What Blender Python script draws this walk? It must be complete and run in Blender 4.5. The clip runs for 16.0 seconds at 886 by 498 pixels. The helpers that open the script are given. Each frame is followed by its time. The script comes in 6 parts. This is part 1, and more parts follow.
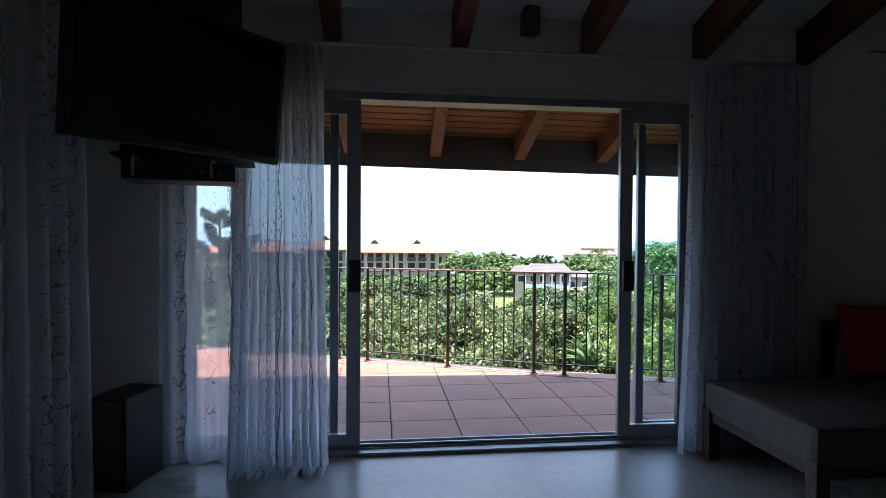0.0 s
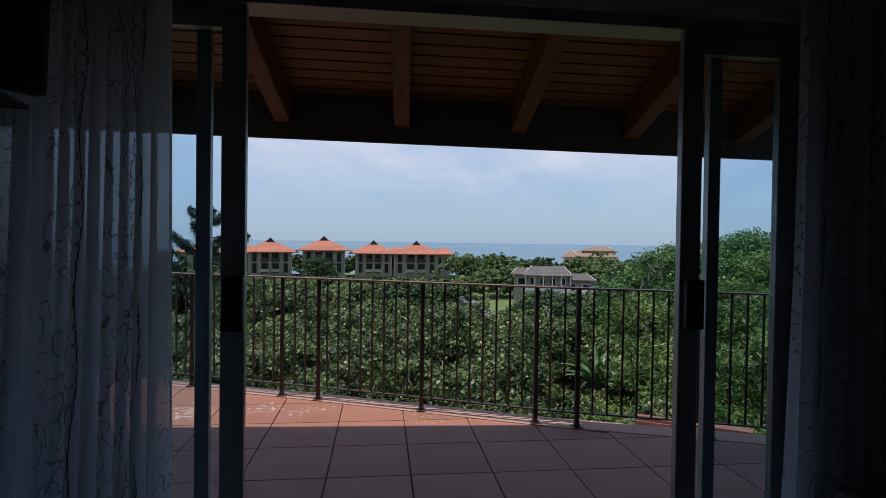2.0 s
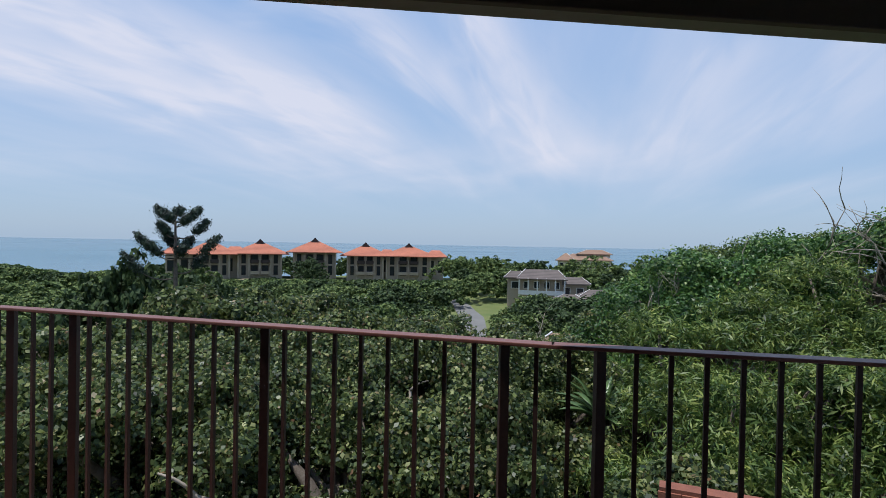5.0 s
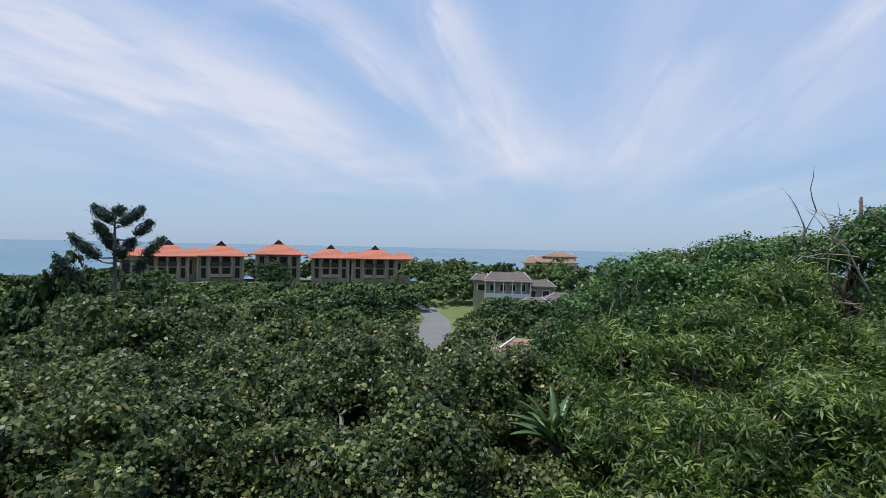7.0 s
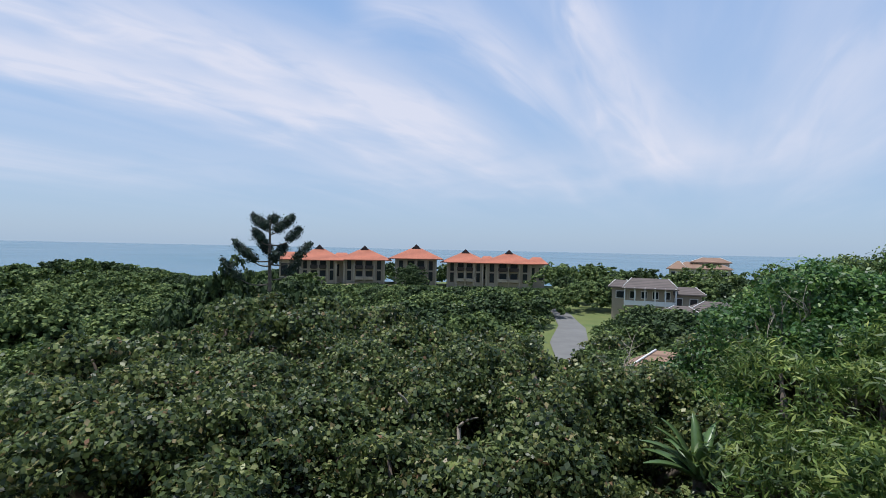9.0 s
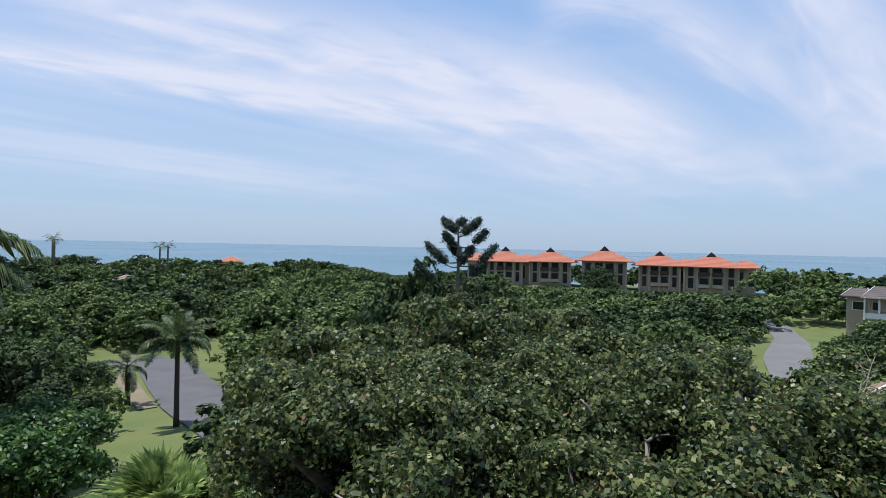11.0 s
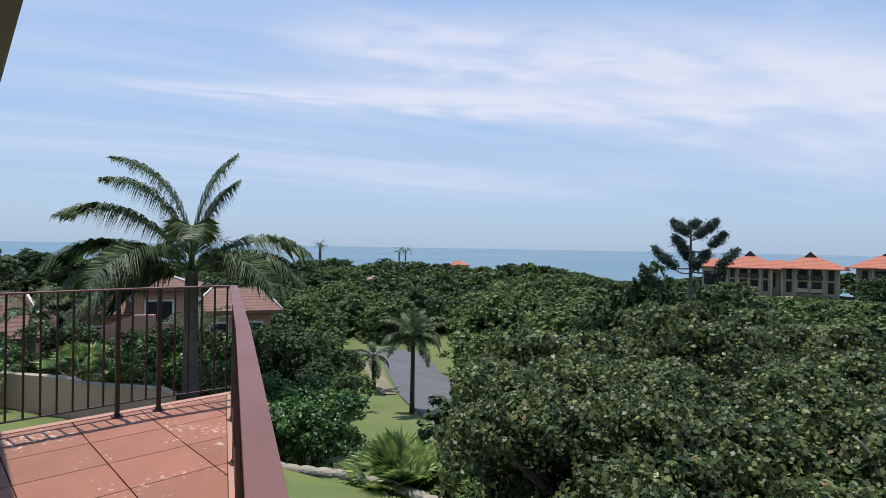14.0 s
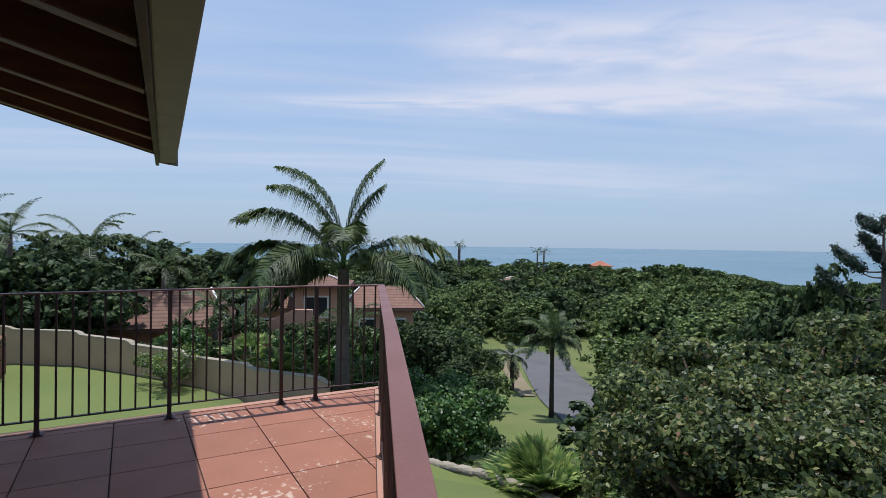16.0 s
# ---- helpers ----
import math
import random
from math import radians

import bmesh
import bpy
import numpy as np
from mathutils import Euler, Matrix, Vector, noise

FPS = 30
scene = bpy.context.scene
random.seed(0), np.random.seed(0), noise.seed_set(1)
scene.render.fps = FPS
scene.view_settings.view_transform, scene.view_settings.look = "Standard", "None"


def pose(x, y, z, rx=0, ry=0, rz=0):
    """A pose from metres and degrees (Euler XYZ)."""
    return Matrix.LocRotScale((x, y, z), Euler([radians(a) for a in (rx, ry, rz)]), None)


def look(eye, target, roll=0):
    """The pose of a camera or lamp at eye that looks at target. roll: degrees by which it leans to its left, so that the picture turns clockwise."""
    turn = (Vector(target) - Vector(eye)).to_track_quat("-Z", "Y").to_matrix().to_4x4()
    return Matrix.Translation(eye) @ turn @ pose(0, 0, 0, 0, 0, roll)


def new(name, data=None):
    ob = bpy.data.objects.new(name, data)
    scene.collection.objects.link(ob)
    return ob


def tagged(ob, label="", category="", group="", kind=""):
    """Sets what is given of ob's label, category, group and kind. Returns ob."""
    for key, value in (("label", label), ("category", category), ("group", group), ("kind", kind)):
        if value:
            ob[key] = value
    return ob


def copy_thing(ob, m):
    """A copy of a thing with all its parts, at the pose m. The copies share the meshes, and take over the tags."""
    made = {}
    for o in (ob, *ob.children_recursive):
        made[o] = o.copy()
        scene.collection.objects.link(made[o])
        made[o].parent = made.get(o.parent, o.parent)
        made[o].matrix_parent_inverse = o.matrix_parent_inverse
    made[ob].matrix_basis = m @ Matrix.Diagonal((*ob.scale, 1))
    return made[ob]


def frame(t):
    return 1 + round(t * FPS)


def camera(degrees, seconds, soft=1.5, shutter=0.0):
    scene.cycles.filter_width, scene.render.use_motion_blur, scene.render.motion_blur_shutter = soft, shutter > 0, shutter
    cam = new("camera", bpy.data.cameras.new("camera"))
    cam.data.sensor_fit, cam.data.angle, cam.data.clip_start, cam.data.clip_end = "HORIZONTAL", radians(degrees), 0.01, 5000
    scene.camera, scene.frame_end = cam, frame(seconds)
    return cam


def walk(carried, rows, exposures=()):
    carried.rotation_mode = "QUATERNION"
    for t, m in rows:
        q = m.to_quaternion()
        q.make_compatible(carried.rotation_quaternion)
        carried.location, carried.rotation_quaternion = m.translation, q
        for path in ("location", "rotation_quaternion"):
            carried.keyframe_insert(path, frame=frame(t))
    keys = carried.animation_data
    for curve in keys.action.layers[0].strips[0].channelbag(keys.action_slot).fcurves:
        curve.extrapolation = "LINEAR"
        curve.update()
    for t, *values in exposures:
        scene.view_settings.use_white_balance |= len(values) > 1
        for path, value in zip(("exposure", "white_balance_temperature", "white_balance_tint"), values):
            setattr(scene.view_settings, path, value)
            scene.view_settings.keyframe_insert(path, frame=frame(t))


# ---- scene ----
cam = camera(78.0, 16.0, soft=0.7)
PATH = [
    (0.0, (0.118, -3.389, 1.314), (0.346, -1.402, 1.277), 0.39),
    (0.5, (0.251, -2.994, 1.300), (0.478, -1.008, 1.263), 0.58),
    (1.0, (0.332, -2.718, 1.296), (0.551, -0.730, 1.262), 0.60),
    (1.5, (0.378, -2.399, 1.321), (0.600, -0.411, 1.286), 0.66),
    (2.0, (0.482, -2.047, 1.322), (0.709, -0.060, 1.290), 0.83),
    (2.5, (0.571, -1.727, 1.307), (0.795, 0.260, 1.275), 0.95),
    (3.0, (0.648, -1.407, 1.321), (0.875, 0.580, 1.290), 1.00),
    (5.5, (1.371, 0.377, 1.305), (1.636, 2.359, 1.286), 1.15),
    (6.0, (1.543, 0.577, 1.332), (1.879, 2.549, 1.315), 1.17),
    (6.5, (1.709, 0.857, 1.343), (2.064, 2.825, 1.327), 1.16),
    (7.0, (1.819, 1.147, 1.339), (2.180, 3.114, 1.327), 1.21),
    (7.5, (1.882, 1.384, 1.334), (2.239, 3.352, 1.324), 1.18),
    (8.0, (1.975, 1.505, 1.347), (2.239, 3.488, 1.338), 1.14),
    (8.5, (2.030, 1.544, 1.355), (2.100, 3.543, 1.345), 1.14),
    (9.0, (2.074, 1.522, 1.369), (1.947, 3.518, 1.363), 1.20),
    (9.5, (2.093, 1.493, 1.383), (1.771, 3.467, 1.373), 1.20),
    (10.0, (2.112, 1.538, 1.385), (1.617, 3.476, 1.372), 1.20),
    (11.2, (2.142, 1.532, 1.380), (1.315, 3.353, 1.367), 1.16),
    (12.5, (2.166, 1.523, 1.374), (1.065, 3.193, 1.361), 1.11),
    (13.0, (2.168, 1.535, 1.360), (0.958, 3.127, 1.348), 1.04),
    (13.5, (2.155, 1.537, 1.360), (0.828, 3.033, 1.350), 0.94),
    (14.0, (2.155, 1.523, 1.377), (0.723, 2.920, 1.365), 0.99),
    (14.5, (2.129, 1.535, 1.375), (0.603, 2.828, 1.365), 0.96),
    (15.0, (2.108, 1.541, 1.380), (0.512, 2.746, 1.366), 0.89),
    (15.5, (2.101, 1.540, 1.385), (0.440, 2.652, 1.366), 0.84),
    (16.0, (2.057, 1.554, 1.380), (0.324, 2.552, 1.361), 0.83),
]
walk(cam, [(t, look(eye, target, roll)) for t, eye, target, roll in PATH],
     exposures=[(0.0, 2.15, 6100, 10), (0.5, 1.22, 6100, 10), (1.0, 0.75, 6100, 10), (1.5, 0.32, 6100, 10), (2.0, -0.05, 6100, 10), (2.5, 0.0, 6100, 10),
                (3.0, 0.0, 6100, 10), (5.5, 0.0, 6100, 10), (9.0, 0.03, 6100, 10), (12.5, 0.16, 6100, 10), (14.0, 0.10, 6100, 10), (15.5, 0.03, 6100, 10), (16.0, 0.0, 6100, 10)])

# ---- world, sun, light ----
SUN_DIR = Vector((-0.24, -0.035, 1.0)).normalized()
world = bpy.data.worlds.new("world")
scene.world = world
world.use_nodes = True
wn, wl = world.node_tree.nodes, world.node_tree.links
wn.clear()


def wnode(kind, operation=""):
    n = wn.new(kind)
    if operation:
        n.operation = operation
    return n


sky = wnode("ShaderNodeTexSky")
sky.sky_type, sky.sun_disc = "NISHITA", False
sky.sun_elevation, sky.sun_rotation = math.asin(SUN_DIR.z), math.atan2(SUN_DIR.x, SUN_DIR.y)
sky.altitude, sky.air_density, sky.dust_density, sky.ozone_density = 30.0, 1.0, 1.2, 1.5
coord = wnode("ShaderNodeTexCoord")
sep = wnode("ShaderNodeSeparateXYZ")
wl.new(coord.outputs["Generated"], sep.inputs[0])
up = wnode("ShaderNodeMath", operation="MAXIMUM")
wl.new(sep.outputs["Z"], up.inputs[0])
up.inputs[1].default_value = 0.02
lift = wnode("ShaderNodeMath", operation="ADD")
wl.new(up.outputs[0], lift.inputs[0])
lift.inputs[1].default_value = 0.06
flat = []
for axis in ("X", "Y"):
    d = wnode("ShaderNodeMath", operation="DIVIDE")
    wl.new(sep.outputs[axis], d.inputs[0])
    wl.new(lift.outputs[0], d.inputs[1])
    flat.append(d)
plane = wnode("ShaderNodeCombineXYZ")
wl.new(flat[0].outputs[0], plane.inputs[0])
wl.new(flat[1].outputs[0], plane.inputs[1])


aim = wnode("ShaderNodeMapping")
aim.inputs["Rotation"].default_value = (0, 0, radians(19))
wl.new(plane.outputs[0], aim.inputs[0])


def streaks(scale, turn, loc, lo, hi, detail, warp):
    m = wnode("ShaderNodeMapping")
    m.inputs["Rotation"].default_value = (0, 0, radians(turn))
    m.inputs["Scale"].default_value = scale
    m.inputs["Location"].default_value = loc
    wl.new(aim.outputs[0], m.inputs[0])
    n = wnode("ShaderNodeTexNoise")
    n.inputs["Scale"].default_value = 1.0
    n.inputs["Detail"].default_value = detail
    n.inputs["Roughness"].default_value = 0.52
    n.inputs["Distortion"].default_value = warp
    wl.new(m.outputs[0], n.inputs["Vector"])
    r = wnode("ShaderNodeMapRange")
    r.interpolation_type = "SMOOTHSTEP"
    r.inputs["From Min"].default_value, r.inputs["From Max"].default_value = lo, hi
    wl.new(n.outputs["Fac"], r.inputs["Value"])
    return r.outputs[0]


broad = streaks((0.62, 0.13, 1.0), 18, (3.1, 0.4, 0), 0.37, 0.58, 4.0, 0.3)
fine = streaks((2.4, 0.30, 1.0), 24, (7.7, 2.2, 0), 0.35, 0.85, 7.0, 0.5)
veil = wnode("ShaderNodeMath", operation="MULTIPLY_ADD")
wl.new(fine, veil.inputs[0])
veil.inputs[1].default_value = 0.7
veil.inputs[2].default_value = 0.40
both = wnode("ShaderNodeMath", operation="MULTIPLY")
wl.new(broad, both.inputs[0])
wl.new(veil.outputs[0], both.inputs[1])
cover = wnode("ShaderNodeMath", operation="MULTIPLY")
wl.new(both.outputs[0], cover.inputs[0])
cover.inputs[1].default_value = 0.36


def calc(operation, *values):
    """A math node fed by sockets and numbers."""
    n = wnode("ShaderNodeMath", operation)
    for k, v in enumerate(values):
        if isinstance(v, (int, float)):
            n.inputs[k].default_value = v
        else:
            wl.new(v, n.inputs[k])
    return n.outputs[0]


def poly(x, terms):
    """A polynomial, highest power first."""
    out = terms[0]
    for t in terms[1:]:
        out = calc("MULTIPLY_ADD", out, x, t) if not isinstance(out, float) else calc("MULTIPLY_ADD", x, out, t)
    return out


def ease(x, lo, hi):
    r = wnode("ShaderNodeMapRange")
    r.interpolation_type = "SMOOTHSTEP"
    wl.new(x, r.inputs["Value"])
    r.inputs["From Min"].default_value, r.inputs["From Max"].default_value = lo, hi
    return r.outputs[0]


# compass bearing and height of the line of sight, in degrees
bearing = calc("MULTIPLY", calc("ARCTAN2", sep.outputs["X"], sep.outputs["Y"]), 57.2958)
height = calc("MULTIPLY", calc("ARCSINE", sep.outputs["Z"]), 57.2958)
# the long cirrus streamers: what they run along, their course, where they begin and end, width at zero and its slope, weight
STREAMERS = [
    (True, (-1.828e-05, -0.003859, -0.2402, 10.15), -84, 12, 3.0, 0.034, 1.15),
    (True, (-3.822e-05, -0.007113, -0.4161, 12.43), -68, 8, 3.2, 0.016, 1.1),
    (True, (-0.02439, -0.5265, 20.9), -16, 12, 2.6, 0.0, 0.85),
    (False, (0.01144, -0.9745, 27.0), 5, 27, 5.6, -0.13, 1.0),
    (False, (0.50, 25.6), 6, 20, 3.2, 0.0, 0.55),
    (False, (0.95, 31.0), 6, 28, 4.2, 0.0, 0.62),
    (True, (0.0004365, 0.04269, 7.9), -68, 40, 2.4, 0.0, 0.42),
]
streamer_sum = None
for number, (level, course, begin, end, wide, taper, weight) in enumerate(STREAMERS):
    along, across = (bearing, height) if level else (height, bearing)
    off = calc("DIVIDE", calc("SUBTRACT", across, poly(along, course)), calc("MULTIPLY_ADD", along, taper, wide))
    fibre_at = wnode("ShaderNodeCombineXYZ")
    wl.new(calc("MULTIPLY", along, 0.07 if level else 0.12), fibre_at.inputs[0])
    wl.new(calc("MULTIPLY", off, 0.8), fibre_at.inputs[1])
    fibre_at.inputs[2].default_value = 3.7 * number
    fibre = wnode("ShaderNodeTexNoise")
    fibre.inputs["Scale"].default_value, fibre.inputs["Detail"].default_value = 1.7, 5.0
    fibre.inputs["Roughness"].default_value, fibre.inputs["Distortion"].default_value = 0.46, 0.5
    wl.new(fibre_at.outputs[0], fibre.inputs["Vector"])
    worn = calc("MULTIPLY_ADD", fibre.outputs["Fac"], 1.5, -0.12)
    bent = calc("ADD", off, calc("MULTIPLY_ADD", fibre.outputs["Fac"], 1.8, -0.9))
    body = calc("EXPONENT", calc("MULTIPLY", calc("MULTIPLY", bent, bent), -0.8))
    gap = (end - begin) * 0.22
    span = calc("MULTIPLY", ease(along, begin, begin + gap), calc("SUBTRACT", 1.0, ease(along, end - gap, end)))
    one = calc("MULTIPLY", calc("MULTIPLY", body, span), calc("MULTIPLY", calc("MAXIMUM", worn, 0.0), weight))
    streamer_sum = one if streamer_sum is None else calc("ADD", streamer_sum, one)
# the sky's blue, paler towards the horizon
tone = wnode("ShaderNodeValToRGB")
els = tone.color_ramp.elements
els[0].position, els[0].color = 0.0, (0.50, 0.63, 0.78, 1)
els[1].position, els[1].color = 1.0, (0.10, 0.24, 0.60, 1)
for at, col in ((0.06, (0.48, 0.63, 0.82)), (0.22, (0.43, 0.61, 0.88)), (0.45, (0.31, 0.52, 0.88))):
    e = els.new(at)
    e.color = (*col, 1)
wl.new(up.outputs[0], tone.inputs[0])
gain = wnode("ShaderNodeVectorMath", "SCALE")
wl.new(tone.outputs[0], gain.inputs[0])
gain.inputs["Scale"].default_value = 7.6
haze = wnode("ShaderNodeMix")
haze.data_type = "RGBA"
haze.inputs["Factor"].default_value = 0.8
wl.new(sky.outputs[0], haze.inputs["A"])
wl.new(gain.outputs[0], haze.inputs["B"])
fade = wnode("ShaderNodeMapRange")
fade.interpolation_type = "SMOOTHSTEP"
fade.inputs["From Min"].default_value, fade.inputs["From Max"].default_value = 0.03, 0.13
wl.new(up.outputs[0], fade.inputs["Value"])
thin = wnode("ShaderNodeMath", "MULTIPLY")
wl.new(calc("MINIMUM", calc("ADD", cover.outputs[0], calc("MULTIPLY", streamer_sum, 0.68)), 0.78), thin.inputs[0])
wl.new(fade.outputs[0], thin.inputs[1])
mix = wnode("ShaderNodeMix")
mix.data_type = "RGBA"
wl.new(thin.outputs[0], mix.inputs["Factor"])
wl.new(haze.outputs["Result"], mix.inputs["A"])
mix.inputs["B"].default_value = (7.0, 6.75, 7.2, 1)
back = wnode("ShaderNodeBackground")
back.inputs["Strength"].default_value = 0.115
wl.new(mix.outputs["Result"], back.inputs[0])
wout = wnode("ShaderNodeOutputWorld")
wl.new(back.outputs[0], wout.inputs[0])

sun = new("sun", bpy.data.lights.new("sun", "SUN"))
sun.data.energy, sun.data.angle, sun.data.color = 4.2, radians(0.6), (1.0, 0.95, 0.87)
sun.matrix_world = look(SUN_DIR * 60, (0, 0, 0))


# ---- materials ----
def surface(name, color, other=None, rough=0.6, scale=8.0, fine_scale=60.0, bump=0.15, metal=0.0, spread=0.5, island=0.0,
            piece=0.0, spec=0.5, stretch=(1, 1, 1), through_light=0.0, coat=0.0):
    """A procedural surface: two colours mixed by noise at two scales, roughness that varies, and a fine relief."""
    m = bpy.data.materials.new(name)
    m.use_nodes = True
    n, l = m.node_tree.nodes, m.node_tree.links
    b = n["Principled BSDF"]
    other = other or tuple(c * 0.75 for c in color)
    tc = n.new("ShaderNodeTexCoord")
    mp = n.new("ShaderNodeMapping")
    mp.inputs["Scale"].default_value = stretch
    l.new(tc.outputs["Object"], mp.inputs[0])
    big, small = n.new("ShaderNodeTexNoise"), n.new("ShaderNodeTexNoise")
    for tex, sc, det in ((big, scale, 5.0), (small, fine_scale, 3.0)):
        tex.inputs["Scale"].default_value, tex.inputs["Detail"].default_value = sc, det
        l.new(mp.outputs[0], tex.inputs["Vector"])
    add = n.new("ShaderNodeMath")
    add.operation = "MULTIPLY_ADD"
    l.new(small.outputs["Fac"], add.inputs[0])
    add.inputs[1].default_value = 0.4
    l.new(big.outputs["Fac"], add.inputs[2])
    rng = n.new("ShaderNodeMapRange")
    rng.inputs["From Min"].default_value, rng.inputs["From Max"].default_value = 0.7 - spread / 2, 0.7 + spread / 2
    l.new(add.outputs[0], rng.inputs["Value"])
    mx = n.new("ShaderNodeMix")
    mx.data_type = "RGBA"
    mx.inputs["A"].default_value, mx.inputs["B"].default_value = (*color, 1), (*other, 1)
    l.new(rng.outputs[0], mx.inputs["Factor"])
    tint = mx.outputs["Result"]
    if island or piece:
        if island:
            src = n.new("ShaderNodeNewGeometry").outputs["Random Per Island"]
        else:
            src = n.new("ShaderNodeObjectInfo").outputs["Random"]
        amount = island or piece
        vr = n.new("ShaderNodeMapRange")
        vr.inputs["To Min"].default_value, vr.inputs["To Max"].default_value = 1 - amount, 1 + amount
        l.new(src, vr.inputs["Value"])
        hv = n.new("ShaderNodeHueSaturation")
        l.new(vr.outputs[0], hv.inputs["Value"])
        l.new(tint, hv.inputs["Color"])
        tint = hv.outputs[0]
    l.new(tint, b.inputs["Base Color"])
    rr = n.new("ShaderNodeMapRange")
    rr.inputs["To Min"].default_value, rr.inputs["To Max"].default_value = max(0.02, rough - 0.1), min(1.0, rough + 0.1)
    l.new(big.outputs["Fac"], rr.inputs["Value"])
    l.new(rr.outputs[0], b.inputs["Roughness"])
    b.inputs["Metallic"].default_value = metal
    b.inputs["Specular IOR Level"].default_value = spec
    b.inputs["Coat Weight"].default_value = coat
    if bump:
        bp = n.new("ShaderNodeBump")
        bp.inputs["Strength"].default_value, bp.inputs["Distance"].default_value = bump, 0.01
        l.new(small.outputs["Fac"], bp.inputs["Height"])
        l.new(bp.outputs[0], b.inputs["Normal"])
    if through_light:
        tr = n.new("ShaderNodeBsdfTranslucent")
        l.new(tint, tr.inputs[0])
        ms = n.new("ShaderNodeMixShader")
        ms.inputs[0].default_value = through_light
        l.new(b.outputs[0], ms.inputs[1])
        l.new(tr.outputs[0], ms.inputs[2])
        l.new(ms.outputs[0], n["Material Output"].inputs["Surface"])
    return m


def leafy(name, palette, rough=0.45, through_light=0.25, spec=0.5):
    """Leaves: each leaf takes its own colour from a short run of greens."""
    m = bpy.data.materials.new(name)
    m.use_nodes = True
    n, l = m.node_tree.nodes, m.node_tree.links
    b = n["Principled BSDF"]
    g = n.new("ShaderNodeNewGeometry")
    ramp = n.new("ShaderNodeValToRGB")
    els = ramp.color_ramp.elements
    for k, (at, col) in enumerate(palette):
        e = els[k] if k < 2 else els.new(at)
        e.position, e.color = at, (*col, 1)
    l.new(g.outputs["Random Per Island"], ramp.inputs[0])
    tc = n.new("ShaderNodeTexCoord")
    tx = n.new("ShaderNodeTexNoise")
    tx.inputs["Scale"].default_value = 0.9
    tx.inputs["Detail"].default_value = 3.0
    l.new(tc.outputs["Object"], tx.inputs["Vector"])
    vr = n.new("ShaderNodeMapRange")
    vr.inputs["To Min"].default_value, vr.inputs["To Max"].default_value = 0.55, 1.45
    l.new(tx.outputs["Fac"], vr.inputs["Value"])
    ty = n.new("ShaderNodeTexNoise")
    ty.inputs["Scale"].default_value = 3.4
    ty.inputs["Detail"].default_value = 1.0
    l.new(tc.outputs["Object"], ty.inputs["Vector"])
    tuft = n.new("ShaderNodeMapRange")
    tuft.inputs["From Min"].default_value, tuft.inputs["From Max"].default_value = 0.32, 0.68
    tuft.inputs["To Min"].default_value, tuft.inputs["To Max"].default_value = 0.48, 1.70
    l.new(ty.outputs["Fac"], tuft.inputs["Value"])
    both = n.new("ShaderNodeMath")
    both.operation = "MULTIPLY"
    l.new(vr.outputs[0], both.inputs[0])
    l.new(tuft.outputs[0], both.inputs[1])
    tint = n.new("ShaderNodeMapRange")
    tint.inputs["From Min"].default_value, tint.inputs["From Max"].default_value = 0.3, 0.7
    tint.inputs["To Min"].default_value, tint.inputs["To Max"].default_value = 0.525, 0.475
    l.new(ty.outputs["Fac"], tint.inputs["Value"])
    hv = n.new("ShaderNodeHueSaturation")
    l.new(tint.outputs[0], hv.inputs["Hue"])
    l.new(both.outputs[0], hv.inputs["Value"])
    l.new(ramp.outputs[0], hv.inputs["Color"])
    l.new(hv.outputs[0], b.inputs["Base Color"])
    b.inputs["Roughness"].default_value = rough
    b.inputs["Specular IOR Level"].default_value = spec
    tr = n.new("ShaderNodeBsdfTranslucent")
    l.new(hv.outputs[0], tr.inputs[0])
    ms = n.new("ShaderNodeMixShader")
    ms.inputs[0].default_value = through_light
    l.new(b.outputs[0], ms.inputs[1])
    l.new(tr.outputs[0], ms.inputs[2])
    l.new(ms.outputs[0], n["Material Output"].inputs["Surface"])
    return m


M = {}
M["plaster"] = surface("plaster", (0.80, 0.79, 0.76), (0.74, 0.73, 0.70), 0.85, 2.0, 40, 0.1)
M["ceiling"] = surface("ceiling_board", (0.76, 0.75, 0.72), (0.70, 0.69, 0.66), 0.8, 1.5, 30, 0.05)
M["beam"] = surface("stained_beam", (0.17, 0.062, 0.026), (0.09, 0.032, 0.014), 0.5, 3.0, 40, 0.2, stretch=(8, 1, 8))
M["soffit"] = surface("varnished_slat", (0.21, 0.098, 0.030), (0.14, 0.062, 0.019), 0.45, 3.0, 30, 0.15, stretch=(1, 8, 8), island=0.18)
M["concrete"] = surface("polished_concrete", (0.46, 0.45, 0.41), (0.30, 0.29, 0.27), 0.30, 1.4, 18, 0.03, spec=0.5)
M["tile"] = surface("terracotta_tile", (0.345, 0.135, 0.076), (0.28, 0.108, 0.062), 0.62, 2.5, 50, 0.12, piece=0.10)
